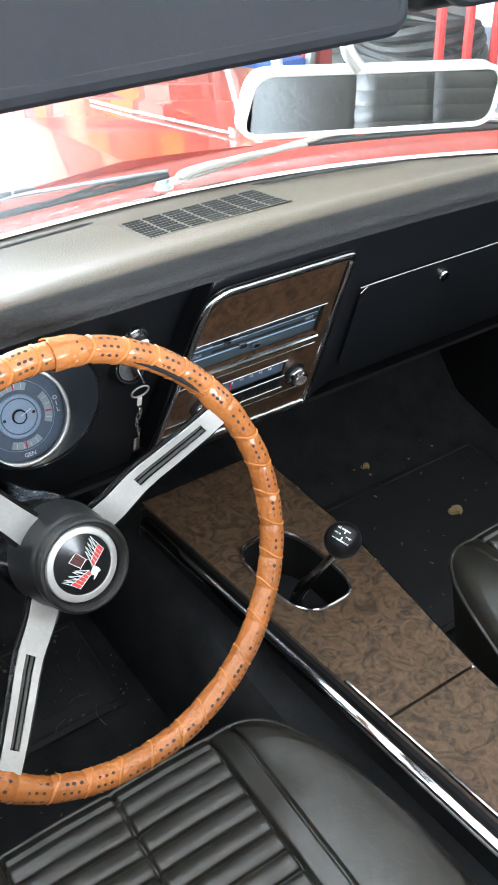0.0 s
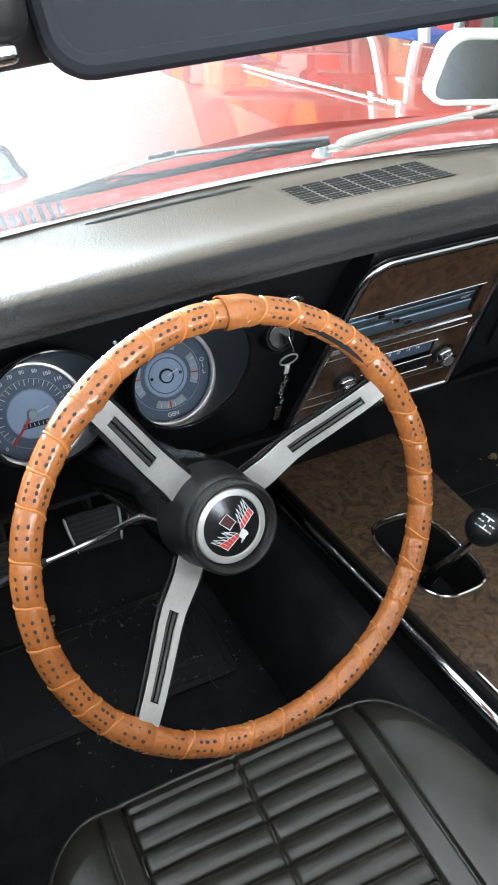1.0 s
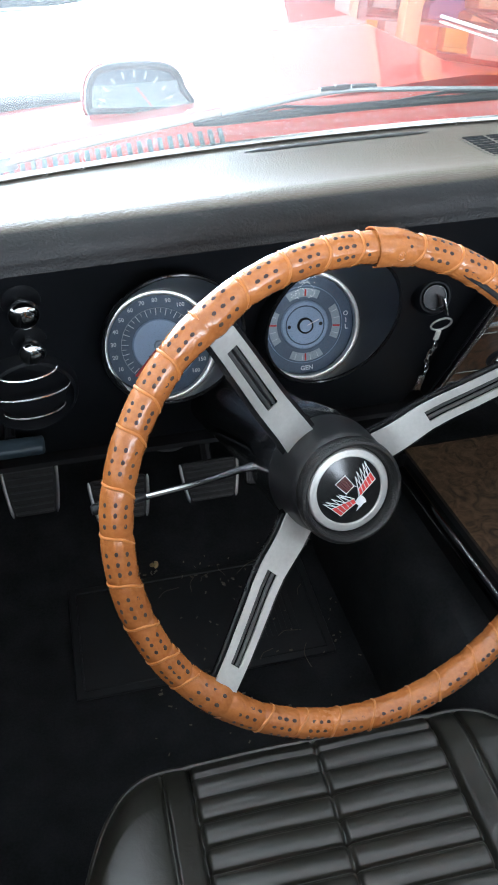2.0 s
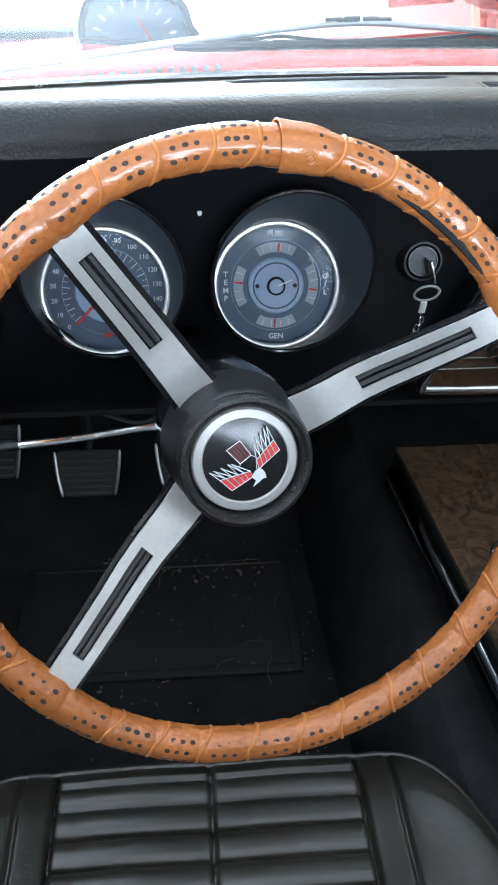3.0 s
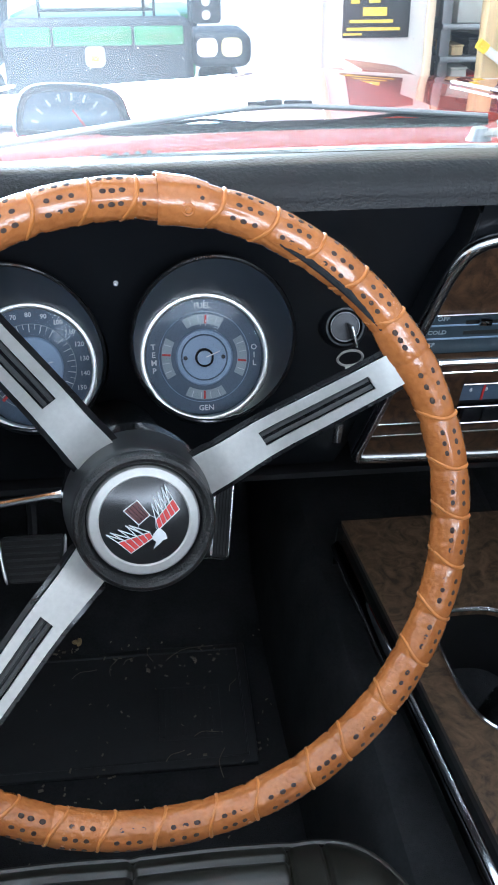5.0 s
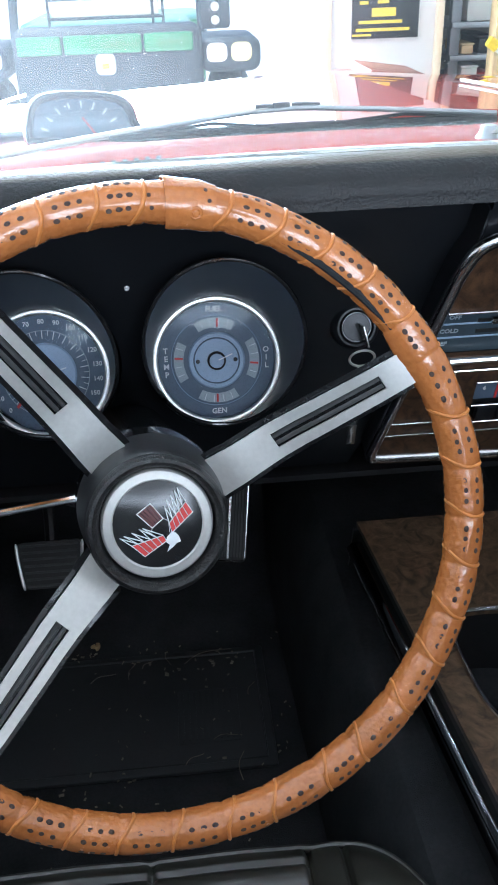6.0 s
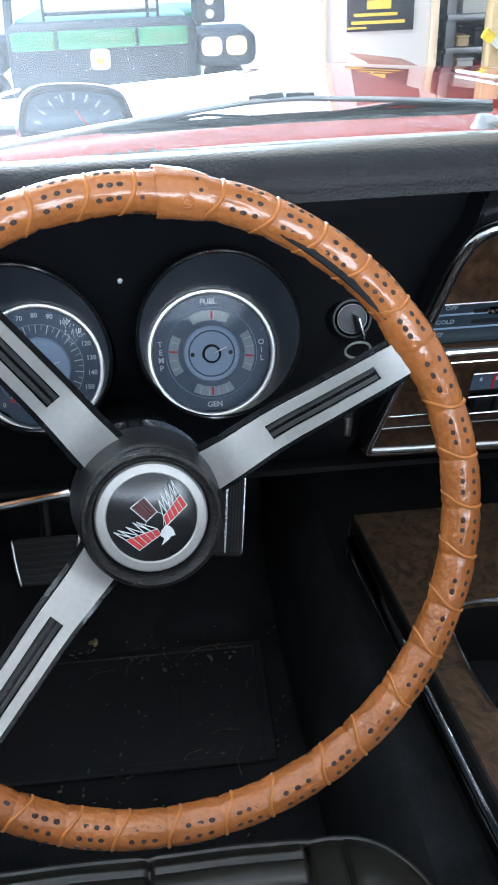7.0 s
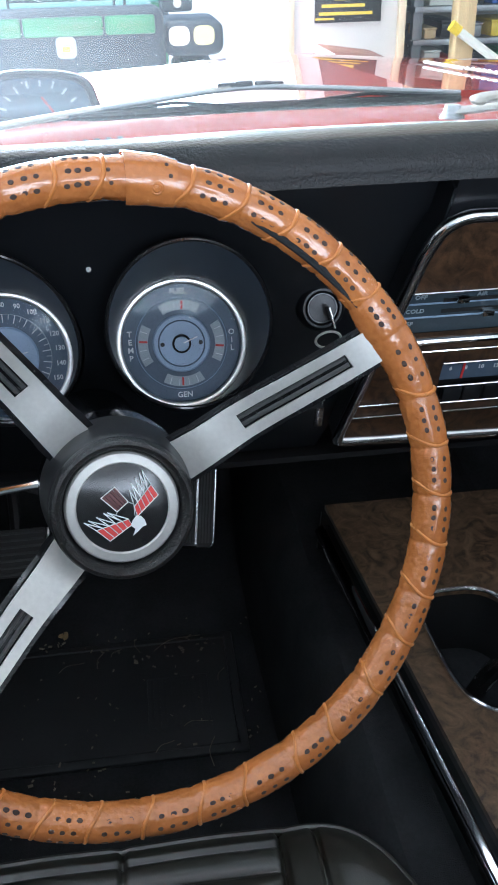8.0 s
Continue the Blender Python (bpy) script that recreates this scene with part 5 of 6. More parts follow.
bm = boxed((-0.45, -2.0, 0.10), (-0.40, 1.30, 0.78), 0.02, segs=3)
solo("car_side", bm, REDPAINT, "red outer door side of the car", "car body", "structure")
bm = boxed((1.24, -2.0, 0.10), (1.29, 1.30, 0.78), 0.02, segs=3)
solo("car_side", bm, REDPAINT, "red outer door side of the car", "car body", "structure")
bm = boxed((-0.45, -2.2, 0.10), (1.29, -0.86, 0.80), 0.04, segs=3)
solo("rear_deck", bm, REDPAINT, "red rear deck of the car", "car body", "structure")

# ---- tachometer on the bonnet ----
tach = thing("bonnet_tachometer", "red bonnet-mounted tachometer with a dark dial and red needle", "tachometer", (-0.02, 1.40, 0.79))
tf = frame_of((-0.021, 1.372, 0.818), (1, 0.02, -0.04), (0.12, -0.95, 0.30))
dome = [(-0.064, -0.024), (0.064, -0.024), (0.062, 0.0), (0.054, 0.019), (0.036, 0.0275), (0.0, 0.030), (-0.036, 0.0275), (-0.054, 0.019), (-0.062, 0.0)]
dome = [(p.x, p.y) for p in curve([(x, y, 0) for x, y in dome] + [(*dome[0], 0)], 5)][:-1]
bm = bmesh.new()
rings = []
for k in range(9):
    t = k / 8
    c = Vector((0, -0.004 - 0.02 * t, -0.16 * t))
    rings.append([bm.verts.new(tf @ (Vector((x * (1 - 0.35 * t * t), (y + 0.024) * (1 - 0.8 * t * t) - 0.024, 0)) + Vector((0, -0.022 * t, -0.16 * t)))) for x, y in dome])
for p, q in zip(rings, rings[1:]):
    for j in range(len(dome)):
        bm.faces.new((p[j], p[(j + 1) % len(dome)], q[(j + 1) % len(dome)], q[j]))
part("housing", bm, REDPAINT, tach, "red painted housing")
part("flare", sweep([tf @ Vector((x * 1.05, (y + 0.024) * 1.06 - 0.024, -0.010)) for x, y in dome], 0.0040, 8, True, up=(0, -1, 0.2)), REDPAINT, tach, "red painted flare")
part("rim", sweep([tf @ Vector((x * 0.99, (y + 0.024) * 0.99 - 0.0235, 0.0)) for x, y in dome], 0.0050, 8, True, up=(0, -1, 0.2)), SATINBLACK, tach, "black rubber rim")
part("lower_lip", boxed((-0.064, -0.046, -0.02), (0.064, -0.024, 0.004), 0.004, tf), REDPAINT, tach, "red lower lip")
td = part("dial", plate([(x * 0.97, y * 0.97) for x, y in dome], [], 0.003, tf @ pose(0, 0, -0.004)), TACHFACE, tach, "dark dial")
for k in range(9):
    a = radians(165 - 150 * k / 8)
    x, y = 0.046 * math.cos(a), -0.020 + 0.040 * math.sin(a)
    part("scale_mark", boxed((-0.0012, -0.0042, 0), (0.0012, 0.0042, 0.0004), 0, tf @ pose(x, y, -0.0036, 0, 0, math.degrees(a) - 90)), WHITE, td)
part("needle", boxed((-0.0012, 0, 0), (0.0012, 0.031, 0.0006), 0, tf @ pose(0.020, -0.020, -0.003, 0, 0, 38)), REDMARK, td, "red needle")
lens = part("lens", plate([(x * 0.98, y * 0.98) for x, y in dome], [], 0.0006, tf @ pose(0, 0, 0.002)), TACHLENS, tach, "clear curved lens")
lens.visible_shadow = False

# a pale rod and a twisted cord lying on the bonnet
cord = thing("twisted_cord", "pale rod with twisted black and white cord on the bonnet", "cord", (0.62, 1.6, 0.79))


def on_hood(x, y, up=0.004):
    return Vector((x, y, hood_z(x, y) + up))


part("rod", sweep([on_hood(0.585 + 0.012 * k / 6, 1.80 - 0.16 * k / 6) for k in range(7)], 0.0032, 8), WIPERARM, cord, "white rod")
for s, m in ((0.0, WHITE), (math.pi, RUBBER)):
    part("strand", sweep([on_hood(0.598 + 0.045 * k / 60 + 0.0015 * math.cos(0.9 * k + s), 1.64 - 0.28 * k / 60, 0.005 + 0.0015 * math.sin(0.9 * k + s)) for k in range(61)], 0.0018, 6), WIPERARM if m == WHITE else STEEL, cord)

# ---- wipers ----
def wiper(tail, tip, clip, pivot):
    """A blade from tail to tip, a bridge bowed over it with its clip, and an arm from the pivot."""
    w = thing("windscreen_wiper", "black windscreen wiper with a bright arm resting on the glass foot", "wiper", pivot, "wipers")
    a, b, c, p = Vector(tail), Vector(tip), Vector(clip), Vector(pivot)
    bow = Vector((0, 0.004, 0.0012))
    part("blade", sweep(curve([a, a.lerp(b, 0.5) + bow, b], 8), [0.0022] + [0.0040] * 15 + [0.0030], 8, flat=1.25), RUBBER, w, "black rubber blade")
    up = Vector((0, 0.003, 0.006))
    part("bridge", sweep(curve([a.lerp(b, 0.08) + up, c, a.lerp(b, 0.62) + Vector((0, 0.003, 0.017)), b + up * 0.9], 8), 0.0026, 8, flat=1.1), STEEL, w, "grey steel bridge")
    for f0, f1 in ((0.10, 0.42), (0.55, 0.96)):
        part("claw", sweep([a.lerp(b, f0) + up * 0.5, a.lerp(b, (f0 + f1) / 2) + up * 1.5, a.lerp(b, f1) + up * 0.5], 0.0020, 6), SATINBLACK, w)
    part("arm", sweep(curve([p, p.lerp(c, 0.55) + Vector((0, 0.004, 0.002)), c + Vector((0, 0.003, 0.002))], 8), [0.0105 - 0.0003 * k for k in range(17)], 10, flat=0.40), WIPERARM, w, "pale flat arm")
    part("pivot_nut", lathe([(0.0, 0.014), (0.008, 0.013), (0.010, 0.006), (0.014, 0.0)], 20, Matrix.Translation(p - Vector((0, 0, 0.006)))), STEEL, w)
    for dx, r in ((-0.004, 0.0030), (0.014, 0.0042), (0.034, 0.0034), (0.046, 0.0026)):
        part("clip", boxed((-0.009, -0.004, -r), (0.009, 0.004, r), 0.001, Matrix.Translation(c + Vector((dx, 0.002, 0.003)))), SATINBLACK, w, "dark spring clip")


wiper((0.022, 1.186, 0.8285), (0.432, 1.200, 0.8275), (0.187, 1.202, 0.8465), (-0.19, 1.185, 0.8045))
wiper((0.655, 1.205, 0.826), (1.03, 1.075, 0.815), (0.80, 1.180, 0.838), (0.43, 1.215, 0.812))
arm = thing("wiper_arm_cover", "wide pale wiper arm shining in the daylight", "wiper arm", (0.5, 1.21, 0.82))
part("cover", sweep(curve([(0.440, 1.182, 0.826), (0.462, 1.188, 0.830), (0.55, 1.195, 0.830), (0.66, 1.190, 0.828)], 6), [0.004, 0.008] + [0.012] * 8 + [0.009] * 6 + [0.005] * 3, 10, flat=0.45), WIPERARM, arm)

# ---- garage ----
G = -0.10
bm = boxed((-60, -60, G - 0.1), (60, 4.1, G))
solo("ground", bm, CONCRETE, "smooth grey concrete garage floor", "floor", "structure")
bm = boxed((-60, 4.1, G - 0.1), (60, 900, G - 0.01))
solo("yard", bm, GRAVEL, "pale gravel yard in daylight", "ground", "structure")
# ceiling and side walls are assumed, out of view, and white for bounce
bm = boxed((-4.6, -4.4, 2.75), (5.2, 4.2, 2.9))
solo("ceiling", bm, CEILING, "unseen white ceiling that bounces light into the car", "ceiling", "structure")
bm = boxed((-4.6, -4.4, G), (-4.4, 4.2, 2.75))
solo("wall_west", bm, WALLWHITE, "unseen white side wall of the garage", "wall", "structure")
bm = boxed((5.0, -4.4, G), (5.2, 4.2, 2.75))
solo("wall_east", bm, WALLWHITE, "unseen white side wall of the garage", "wall", "structure")
bm = boxed((0.72, 3.90, G), (1.16, 4.02, 2.75), 0.004)
box(bm, (-4.4, 3.90, 2.25), (0.72, 4.02, 2.75))
box(bm, (1.16, 3.90, 2.3), (5.0, 4.02, 2.75))
solo("wall_north", bm, WALLWHITE, "white painted wall beside the open garage door", "wall", "structure")
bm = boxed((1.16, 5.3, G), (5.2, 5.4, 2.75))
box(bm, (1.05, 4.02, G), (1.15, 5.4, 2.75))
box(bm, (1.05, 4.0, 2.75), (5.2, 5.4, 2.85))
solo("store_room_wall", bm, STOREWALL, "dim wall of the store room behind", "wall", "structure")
# assumed wall behind the camera, out of view, open for the added rear light
bm = boxed((-4.4, -4.4, 2.35), (5.0, -4.25, 2.75))
box(bm, (-4.4, -4.4, G), (-2.2, -4.25, 2.35))
box(bm, (2.4, -4.4, G), (5.0, -4.25, 2.35))
solo("wall_south", bm, WALLWHITE, "unseen white wall with an opening behind the car", "wall", "structure")
for x in (0.715, 1.155):
    bm = boxed((x - 0.014, 3.87, G), (x + 0.014, 3.90, 2.3), 0.003)
    solo("door_trim", bm, CREAM, "painted trim board at the wall edge", "trim", "structure")
for x in (1.397, 2.35):
    solo("timber_post", boxed((x - 0.037, 3.82, G), (x + 0.037, 3.90, 2.7), 0.004), TIMBER, "bare pine stud beside the shelves", "post")

sign = thing("wall_sign", "black sign with yellow lines of writing on the white wall", "sign", (0.94, 3.89, 0.78))
part("board", boxed((0.812, 3.882, 0.680), (1.072, 3.898, 1.03), 0.002), SATINBLACK, sign)
for x0, x1, z0, z1 in ((0.812, 0.886, 0.690, 0.697), (0.826, 1.036, 0.706, 0.717), (0.836, 1.006, 0.733, 0.744), (0.886, 0.980, 0.757, 0.787), (0.838, 0.872, 0.800, 0.812), (0.908, 0.952, 0.802, 0.812)):
    part("bar", boxed((x0, 3.8795, z0), (x1, 3.8822, z1)), YELLOW, sign, smooth=0)

shelf = thing("steel_shelf", "grey steel shelving filled with boxes and tins", "shelf", (1.85, 4.5, G))
for x in (1.355, 2.40):
    for y in (4.38, 4.78):
        part("upright", boxed((x, y, G), (x + 0.045, y + 0.045, 1.9), 0.003), STEEL, shelf)
for z in (0.15, 0.420, 0.532, 0.665, 0.90, 1.15, 1.5):
    part("shelf_board", boxed((1.355, 4.36, z), (2.44, 4.84, z + 0.025), 0.003), STEEL, shelf)
for x, z, w, h, m, lab in (
        (1.490, 0.690, 0.12, 0.12, IVORY, "white cardboard carton on the shelf"), (1.63, 0.690, 0.11, 0.16, SATINBLACK, "black tin on the shelf"), (1.80, 0.690, 0.16, 0.18, BLUE, "blue bin on the shelf"), (2.05, 0.690, 0.20, 0.15, TIMBER, "brown carton on the shelf"),
        (1.445, 0.557, 0.055, 0.045, TIMBER, "small brown box on the shelf"), (1.53, 0.557, 0.07, 0.075, SATINBLACK, "black tin on the shelf"), (1.64, 0.557, 0.09, 0.06, STEEL, "grey metal box on the shelf"), (1.80, 0.557, 0.14, 0.07, YELLOW, "yellow tin on the shelf"),
        (1.462, 0.445, 0.075, 0.065, IVORY, "white plastic tub on the shelf"), (1.543, 0.445, 0.065, 0.032, REDPLASTIC, "flat red box on the shelf"), (1.66, 0.445, 0.11, 0.06, SATINBLACK, "black crate on the shelf"), (1.85, 0.445, 0.16, 0.07, GREEN, "green crate on the shelf"),
        (1.55, 0.175, 0.25, 0.2, SATINBLACK, "black crate on the shelf"), (1.90, 0.175, 0.25, 0.2, GREEN, "green crate on the shelf"),
        (1.42, 0.925, 0.10, 0.19, YELLOW, "yellow oil can on the shelf"), (1.57, 0.925, 0.13, 0.15, IVORY, "white carton on the shelf"), (1.73, 0.925, 0.12, 0.20, ORANGE, "orange tool case on the shelf"), (1.89, 0.925, 0.13, 0.17, YELLOW, "yellow oil can on the shelf"), (2.06, 0.925, 0.15, 0.19, IVORY, "white carton on the shelf"), (2.26, 0.925, 0.16, 0.16, REDPLASTIC, "red tin on the shelf"),
        (1.50, 1.175, 0.20, 0.26, IVORY, "white carton on the shelf"), (1.72, 1.175, 0.16, 0.22, YELLOW, "yellow oil can on the shelf"), (1.95, 1.175, 0.20, 0.28, ORANGE, "orange tool case on the shelf"), (2.18, 1.175, 0.14, 0.20, YELLOW, "yellow oil can on the shelf"),
        (1.50, 1.525, 0.20, 0.25, ORANGE, "orange tool case on the shelf"), (1.74, 1.525, 0.20, 0.22, IVORY, "white carton on the shelf"), (2.05, 1.525, 0.24, 0.30, YELLOW, "yellow crate on the shelf")):
    c = thing("storage_box", lab, "box", (x, 4.5, z), "boxes on the shelf")
    part("body", boxed((x - w / 2, 4.40, z), (x + w / 2, 4.66, z + h * 0.82), 0.006), m, c)
    part("lid", boxed((x - w / 2 - 0.004, 4.395, z + h * 0.82), (x + w / 2 + 0.004, 4.665, z + h), 0.004), m, c)
chest = thing("tool_chest", "red-brown wooden chest with a lid in front of the wall", "chest", (0.75, 3.35, G))
REDBROWN = mat("red_brown_board", (0.16, 0.055, 0.035), 0.45, scale=6, var=0.3)
part("body", boxed((0.665, 3.21, G), (0.845, 3.50, 0.620), 0.006), REDBROWN, chest)
part("lid", boxed((0.655, 3.20, 0.622), (0.855, 3.51, 0.655), 0.006, pose(0, 0, 0.10, 0, 8.0, 0) @ pose(0, 0, -0.009)), REDBROWN, chest)
tube = thing("tube_light", "white tube with yellow end caps leaning beside the timber post", "tube", (2.45, 3.70, G))
part("shaft", sweep([(2.45, 3.70, G + 0.015), (1.350, 3.78, 0.646)], 0.017, 10), IVORY, tube, "white tube")
part("tip", sweep([(1.356, 3.78, 0.642), (1.322, 3.782, 0.665)], 0.021, 10), YELLOW, tube, "yellow end cap")
part("grip", sweep([(1.60, 3.762, 0.477), (1.51, 3.768, 0.538)], 0.027, 10), YELLOW, tube, "yellow grip")

# green utility vehicle in the yard
uv = thing("utility_vehicle", "green utility vehicle with a black front and a light bar", "vehicle", (-0.2, 5.2, G))
part("front_grille", boxed((-0.64, 4.80, 0.28), (0.27, 4.95, 0.705), 0.06, segs=4), HAZEBLACK, uv, "black front grille")
part("bonnet", boxed((-0.62, 4.97, 0.55), (0.24, 5.6, 0.70), 0.05, segs=4), GREEN, uv, "green bonnet")
for x0, x1 in ((-0.61, -0.40), (-0.39, -0.02), (-0.01, 0.225)):
    part("green_panel", boxed((x0, 4.780, 0.585), (x1, 4.82, 0.668), 0.012), GREEN, uv, "green front panel")
part("badge", plate(rounded(0.095, 0.095, 0.026, 4), [], 0.006, frame_of((-0.200, 4.79, 0.538), (1, 0, 0), (0, -1, 0))), GAUGEPALE, uv, "plain pale badge")
part("badge_shape", boxed((-0.218, 4.780, 0.520), (-0.182, 4.7845, 0.543), 0.001), YELLOW, uv)
for x, s in ((-0.82, -1), (0.41, 1)):
    fd = part("fender", boxed((x - 0.15, 4.86, 0.47), (x + 0.15, 5.35, 0.630), 0.05, segs=3), HAZEBLACK, uv, "black fender")
    for dx, m, lab in ((-0.07 * s, CHROME, "clear headlight"), (0.05 * s, AMBER, "amber side light")):
        part("headlight", plate(rounded(0.10, 0.085, 0.03, 4), [], 0.01, frame_of((x + dx, 4.853, 0.565), (1, 0, 0), (0, -1, 0.1))), IVORY if m == CHROME else m, fd, lab)
    part("wheel", lathe([(0.0, -0.1), (0.24, -0.1), (0.29, -0.06), (0.29, 0.06), (0.24, 0.1), (0.0, 0.1)], 32, frame_of((x, 5.15, 0.19), (0, 1, 0), (1, 0, 0))), RUBBER, uv, "black tyre")
for z in (0.730, 0.815):
    part("bar", sweep([(-0.46, 4.95, z), (0.09, 4.95, z)], 0.007, 8), HAZEBLACK, uv)
part("light_bar", boxed((-0.45, 4.96, 0.735), (0.07, 4.99, 0.810), 0.01), IVORY, uv, "long light bar")
for x in (-0.46, 0.04, 0.09):
    part("bracket", sweep([(x, 4.95, 0.70), (x, 4.95, 0.82)], 0.007, 8), HAZEBLACK, uv)
for x in (-0.72, 0.30):
    part("roof_post", sweep([(x, 5.5, 0.6), (x * 0.95, 5.9, 1.75)], 0.025, 8), HAZEBLACK, uv)
mb = part("mirror", boxed((0.27, 4.98, 0.66), (0.42, 5.04, 0.86), 0.02), HAZEBLACK, uv, "black mirror bracket")
for z in (0.70, 0.76):
    part("bolt", lathe([(0.0, 0.012), (0.018, 0.010), (0.022, 0.0)], 16, frame_of((0.345, 4.978, z), (1, 0, 0), (0, -1, 0))), IVORY, mb)
part("bed", boxed((-0.75, 5.9, 0.3), (0.33, 7.0, 0.66), 0.03), GREEN, uv)

# clutter beside the car
ladder = thing("step_ladder", "aluminium step ladder standing open", "ladder", (1.95, 2.9, G))
for dx in (0.0, 0.42):
    for dy, s in ((0, 1), (0.55, -1)):
        part("rail", sweep([(1.74 + dx, 2.75 + dy, G), (1.77 + dx, 2.75 + dy + 0.22 * s, 1.25)], 0.022, 8), ALU, ladder)
for k in range(4):
    part("step", boxed((1.75, 2.76 + 0.05 * k, 0.15 + 0.27 * k), (2.19, 2.86 + 0.05 * k, 0.18 + 0.27 * k), 0.004), ALU, ladder)
coil = thing("cable_coil", "coil of black cable lying on a drum", "cable coil", (2.33, 2.6, G))
part("drum", lathe([(0.0, G), (0.26, G), (0.26, 0.40), (0.0, 0.40)], 32, Matrix.Translation((2.33, 2.75, 0))), RUBBER, coil)
for k in range(6):
    part("turn", sweep([(2.33 + (0.27 - 0.012 * k) * math.cos(a), 2.75 + (0.27 - 0.012 * k) * math.sin(a), 0.42 + 0.036 * k + 0.02 * math.sin(2 * a + k)) for a in [2 * math.pi * j / 40 for j in range(40)]], 0.020, 8, True), RUBBER, coil)
rack = thing("red_rack", "red steel rack with upright bars", "rack", (2.3, 2.45, G))
for k in range(4):
    part("bar", sweep([(2.16 + 0.135 * k, 2.46, G), (2.16 + 0.135 * k, 2.46, 1.1)], 0.017, 10), REDPLASTIC, rack)
part("rail", sweep([(2.12, 2.46, 0.05), (2.60, 2.46, 0.05)], 0.020, 10), REDPLASTIC, rack)
for x, y, w, z1, m, lab in (
        (1.36, 2.95, 0.10, 0.54, YELLOW, "yellow fuel can on the floor"),
        (1.10, 3.10, 0.16, 0.50, IVORY, "white plastic tub on the floor"),
        (1.50, 3.30, 0.12, 0.47, SATINBLACK, "black crate on the floor"),
        (1.69, 3.25, 0.17, 0.50, GREEN, "dark green cabinet on the floor"),
        (1.62, 2.70, 0.09, 0.50, YELLOW, "yellow bottle crate on the floor"),
        (2.00, 3.25, 0.17, 0.46, BLUE, "blue plastic barrel on the floor"),
        (2.02, 3.02, 0.15, 0.42, IVORY, "white sack on the floor"),
        (2.24, 3.30, 0.07, 0.56, REDPLASTIC, "red fuel can on the floor"),
        (2.55, 3.25, 0.18, 0.56, GREEN, "dark green cabinet on the floor"),
        (3.00, 1.75, 0.20, 0.45, BLUE, "blue plastic barrel on the floor"),
        (2.95, 2.70, 0.22, 0.62, STEEL, "grey steel cabinet on the floor")):
    c = thing("floor_box", lab, "box", (x, y, G), "boxes on the floor")
    part("body", boxed((x - w / 2, y - 0.11, G), (x + w / 2, y + 0.11, z1 - 0.05), 0.015), m, c)
    part("lid", boxed((x - w / 2 - 0.008, y - 0.118, z1 - 0.05), (x + w / 2 + 0.008, y + 0.118, z1), 0.012), m, c)
# the car's axles and wheels
for y in (2.10, -1.35):
    axle = thing("axle", "steel axle with two black tyres under the car", "axle", (0.42, y, G), "axles")
    part("beam", sweep([(-0.30, y, 0.22), (1.14, y, 0.22)], 0.03, 12), STEEL, axle)
    for x in (-0.30, 1.14):
        f = frame_of((x, y, 0.22), (0, 1, 0), (1, 0, 0))
        tyre = part("tyre", lathe([(0.19, -0.09), (0.29, -0.10), (0.32, -0.07), (0.32, 0.07), (0.29, 0.10), (0.19, 0.09)], 40, f), RUBBER, axle, "black tyre")
        part("rim", lathe([(0.0, -0.05), (0.15, -0.05), (0.195, -0.09), (0.195, 0.09), (0.15, 0.05), (0.0, 0.05)], 32, f), DULLCHROME, tyre, "bright steel rim")

# ---- litter on the carpet ----
rnd = random.Random(5)


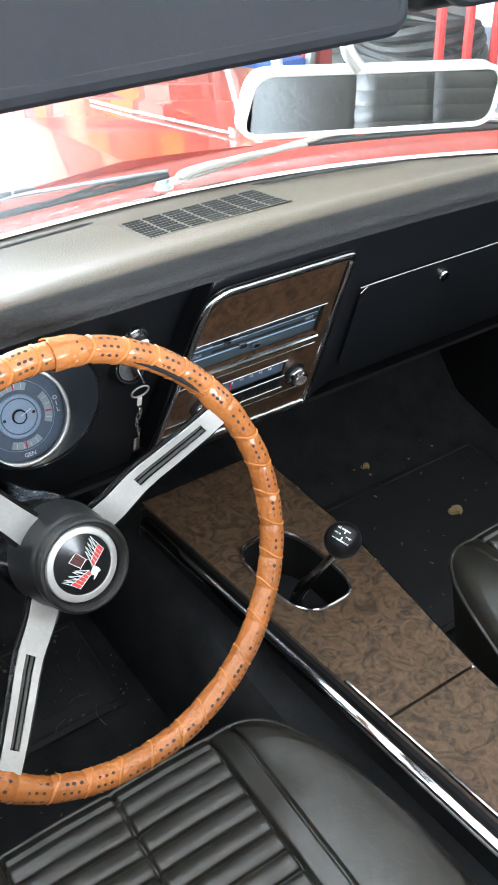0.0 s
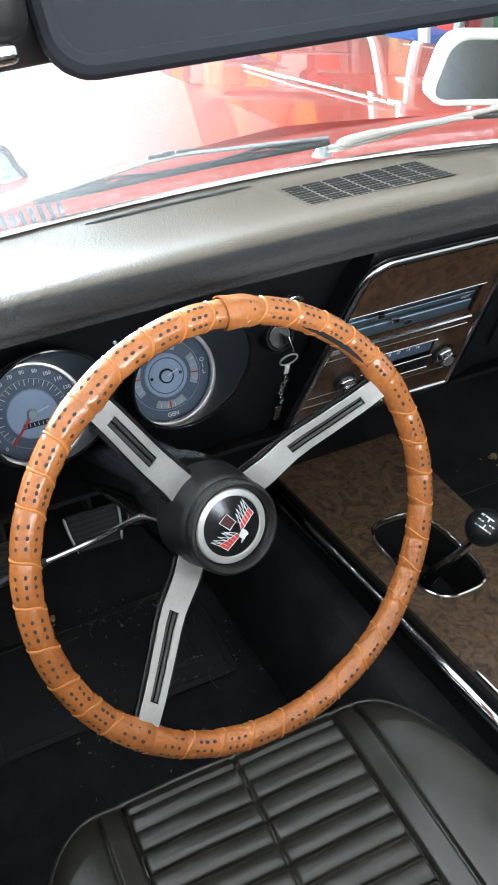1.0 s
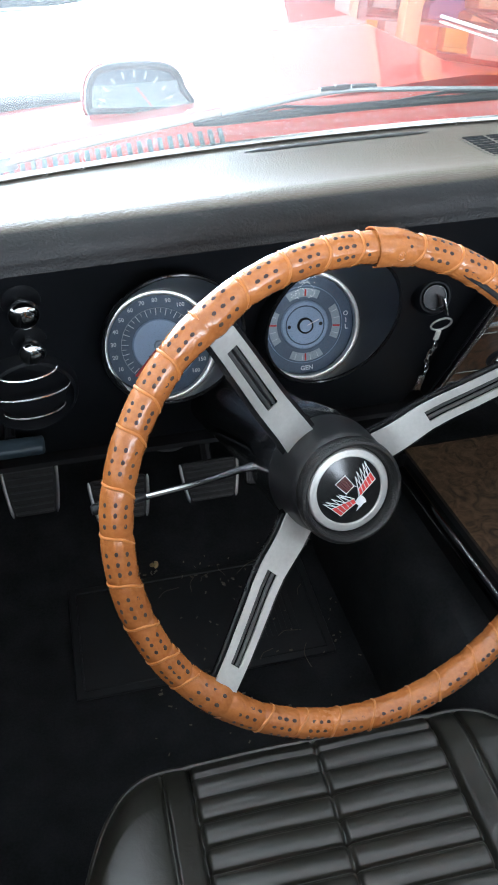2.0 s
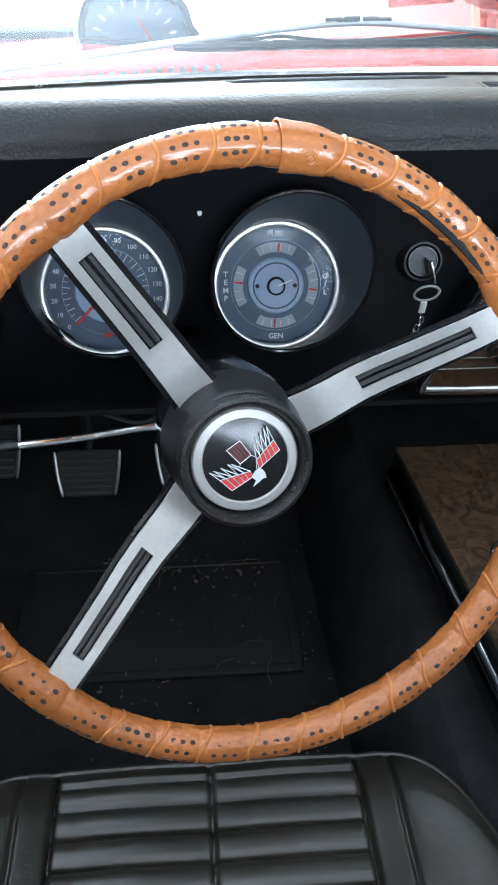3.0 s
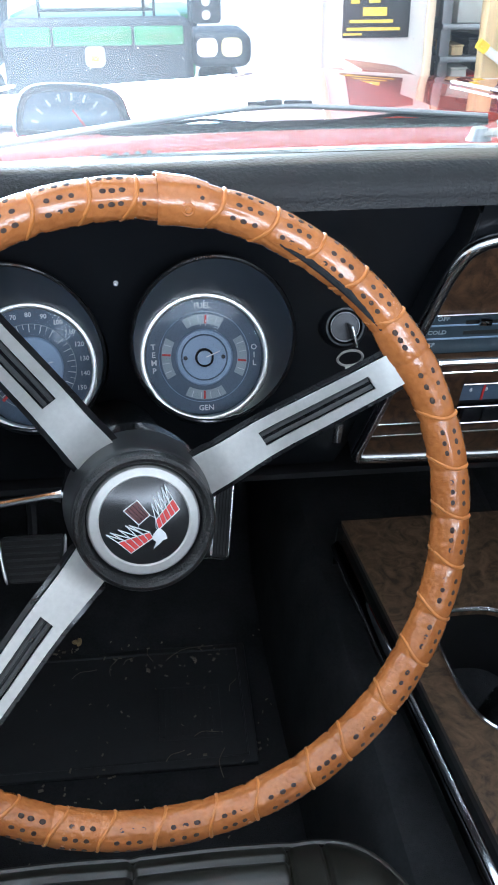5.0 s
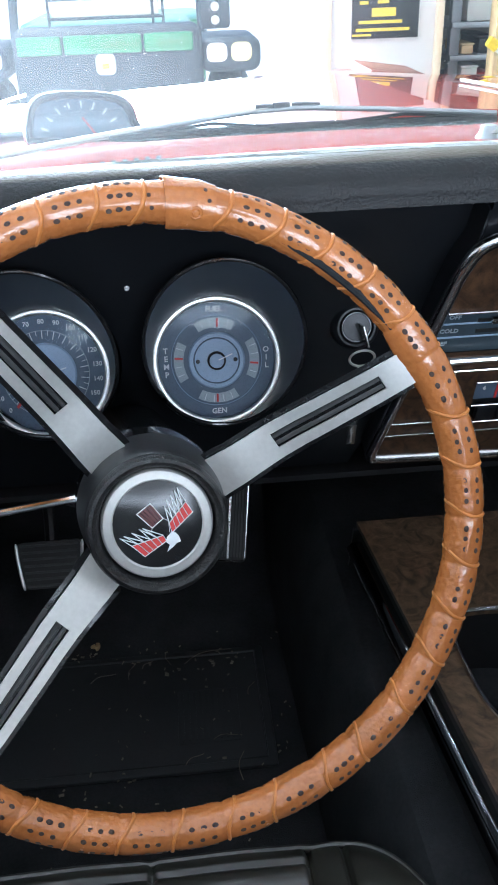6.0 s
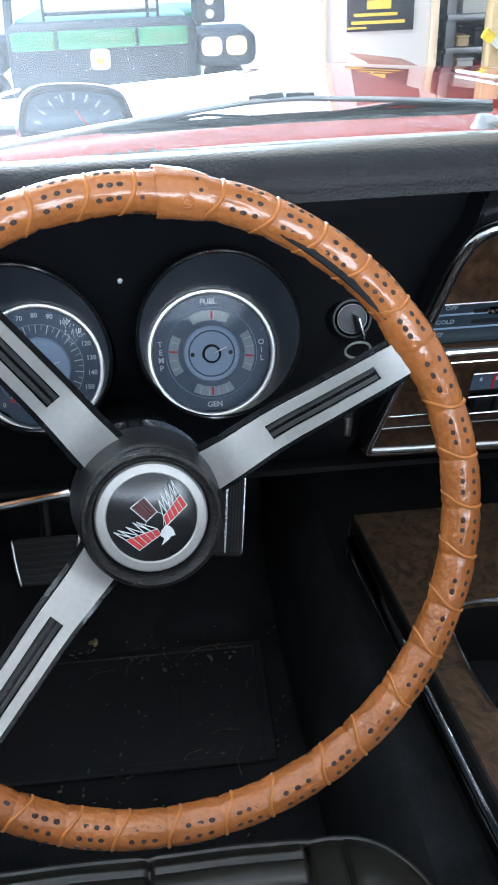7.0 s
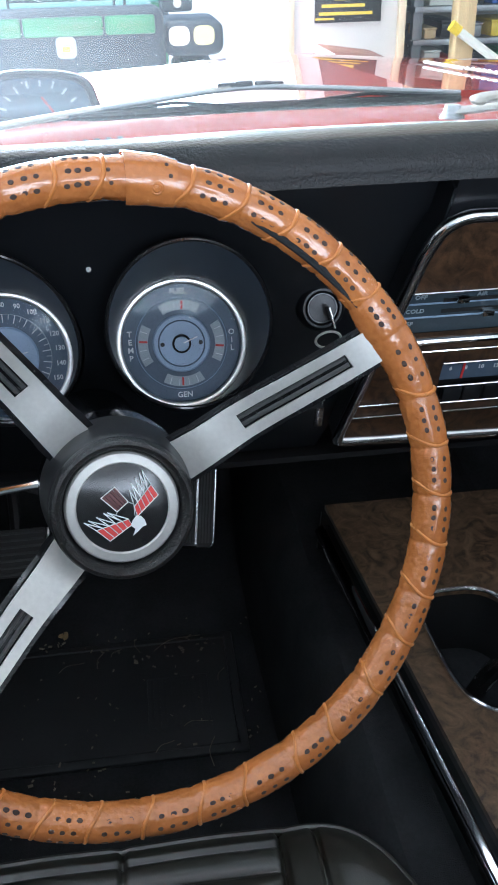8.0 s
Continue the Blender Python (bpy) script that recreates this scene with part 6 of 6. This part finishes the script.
def litter(name, label, count, x0, x1, y0, y1, z, size, material):
    bm = bmesh.new()
    for _ in range(count):
        x, y, s, a = rnd.uniform(x0, x1), rnd.uniform(y0, y1), size * rnd.uniform(0.4, 1.3), rnd.uniform(0, 6.28)
        box(bm, (-s, -s * rnd.uniform(0.15, 0.7), 0), (s, s * rnd.uniform(0.15, 0.7), 0.0012), 0, pose(x, y, z, rnd.uniform(-12, 12), rnd.uniform(-12, 12), math.degrees(a)))
    return solo(name, bm, material, label, "litter", "stuff", smooth=0)


litter("crumbs", "pale crumbs and grass scattered on the dark carpet", 70, -0.12, 0.20, 0.80, 1.22, 0.127, 0.0017, CRUMB)
for n, cx, cy, r in ((9, -0.09, 1.19, 0.02), (12, 0.10, 1.17, 0.04), (8, 0.07, 1.14, 0.05), (14, -0.06, 0.96, 0.05), (8, 0.0, 1.17, 0.05), (8, 0.12, 1.02, 0.06)):
    litter("crumbs", "cluster of dry crumbs on the dark carpet", n, cx - r, cx + r, cy - r * 0.5, cy + r * 0.5, 0.1275, 0.0024, CRUMB)
for x, y, a, n in ((0.085, 1.165, 15, 0.035), (-0.02, 1.15, 70, 0.016), (0.03, 1.17, 100, 0.014), (0.0, 1.16, 40, 0.010), (0.12, 0.975, 80, 0.022), (0.10, 1.02, 5, 0.016), (-0.06, 1.14, 20, 0.018), (0.14, 1.10, 60, 0.012), (0.06, 0.99, 30, 0.014)):
    pts = [pose(x, y, 0.128, 0, 0, a) @ Vector((n * (k / 6 - 0.5) * 2, 0.35 * n * math.sin(k / 2.2), 0.002 + 0.002 * math.sin(k))) for k in range(7)]
    solo("straw", sweep(pts, 0.0005, 5), CRUMB, "dry straw strand lying on the carpet", "straw", group="straws")
litter("crumbs", "pale crumbs and grass scattered on the dark carpet", 40, 0.60, 1.10, 0.85, 1.30, 0.128, 0.0026, LEAF)
for x, y, s in ((0.885, 1.01, 0.016), (0.835, 1.22, 0.010), (-0.075, 1.205, 0.007)):
    bm = sheet(lambda u, v: Vector((x + s * (2 * u - 1) * math.sqrt(max(0.03, 1 - (2 * v - 1) ** 2)), y + s * 0.75 * (2 * v - 1), 0.131 + 0.004 * math.sin(5 * u) * math.cos(4 * v))), 8, 8, 0.0006)
    solo("leaf", bm, LEAF, "dry curled leaf lying on the carpet", "leaf", group="leaves", smooth=60)
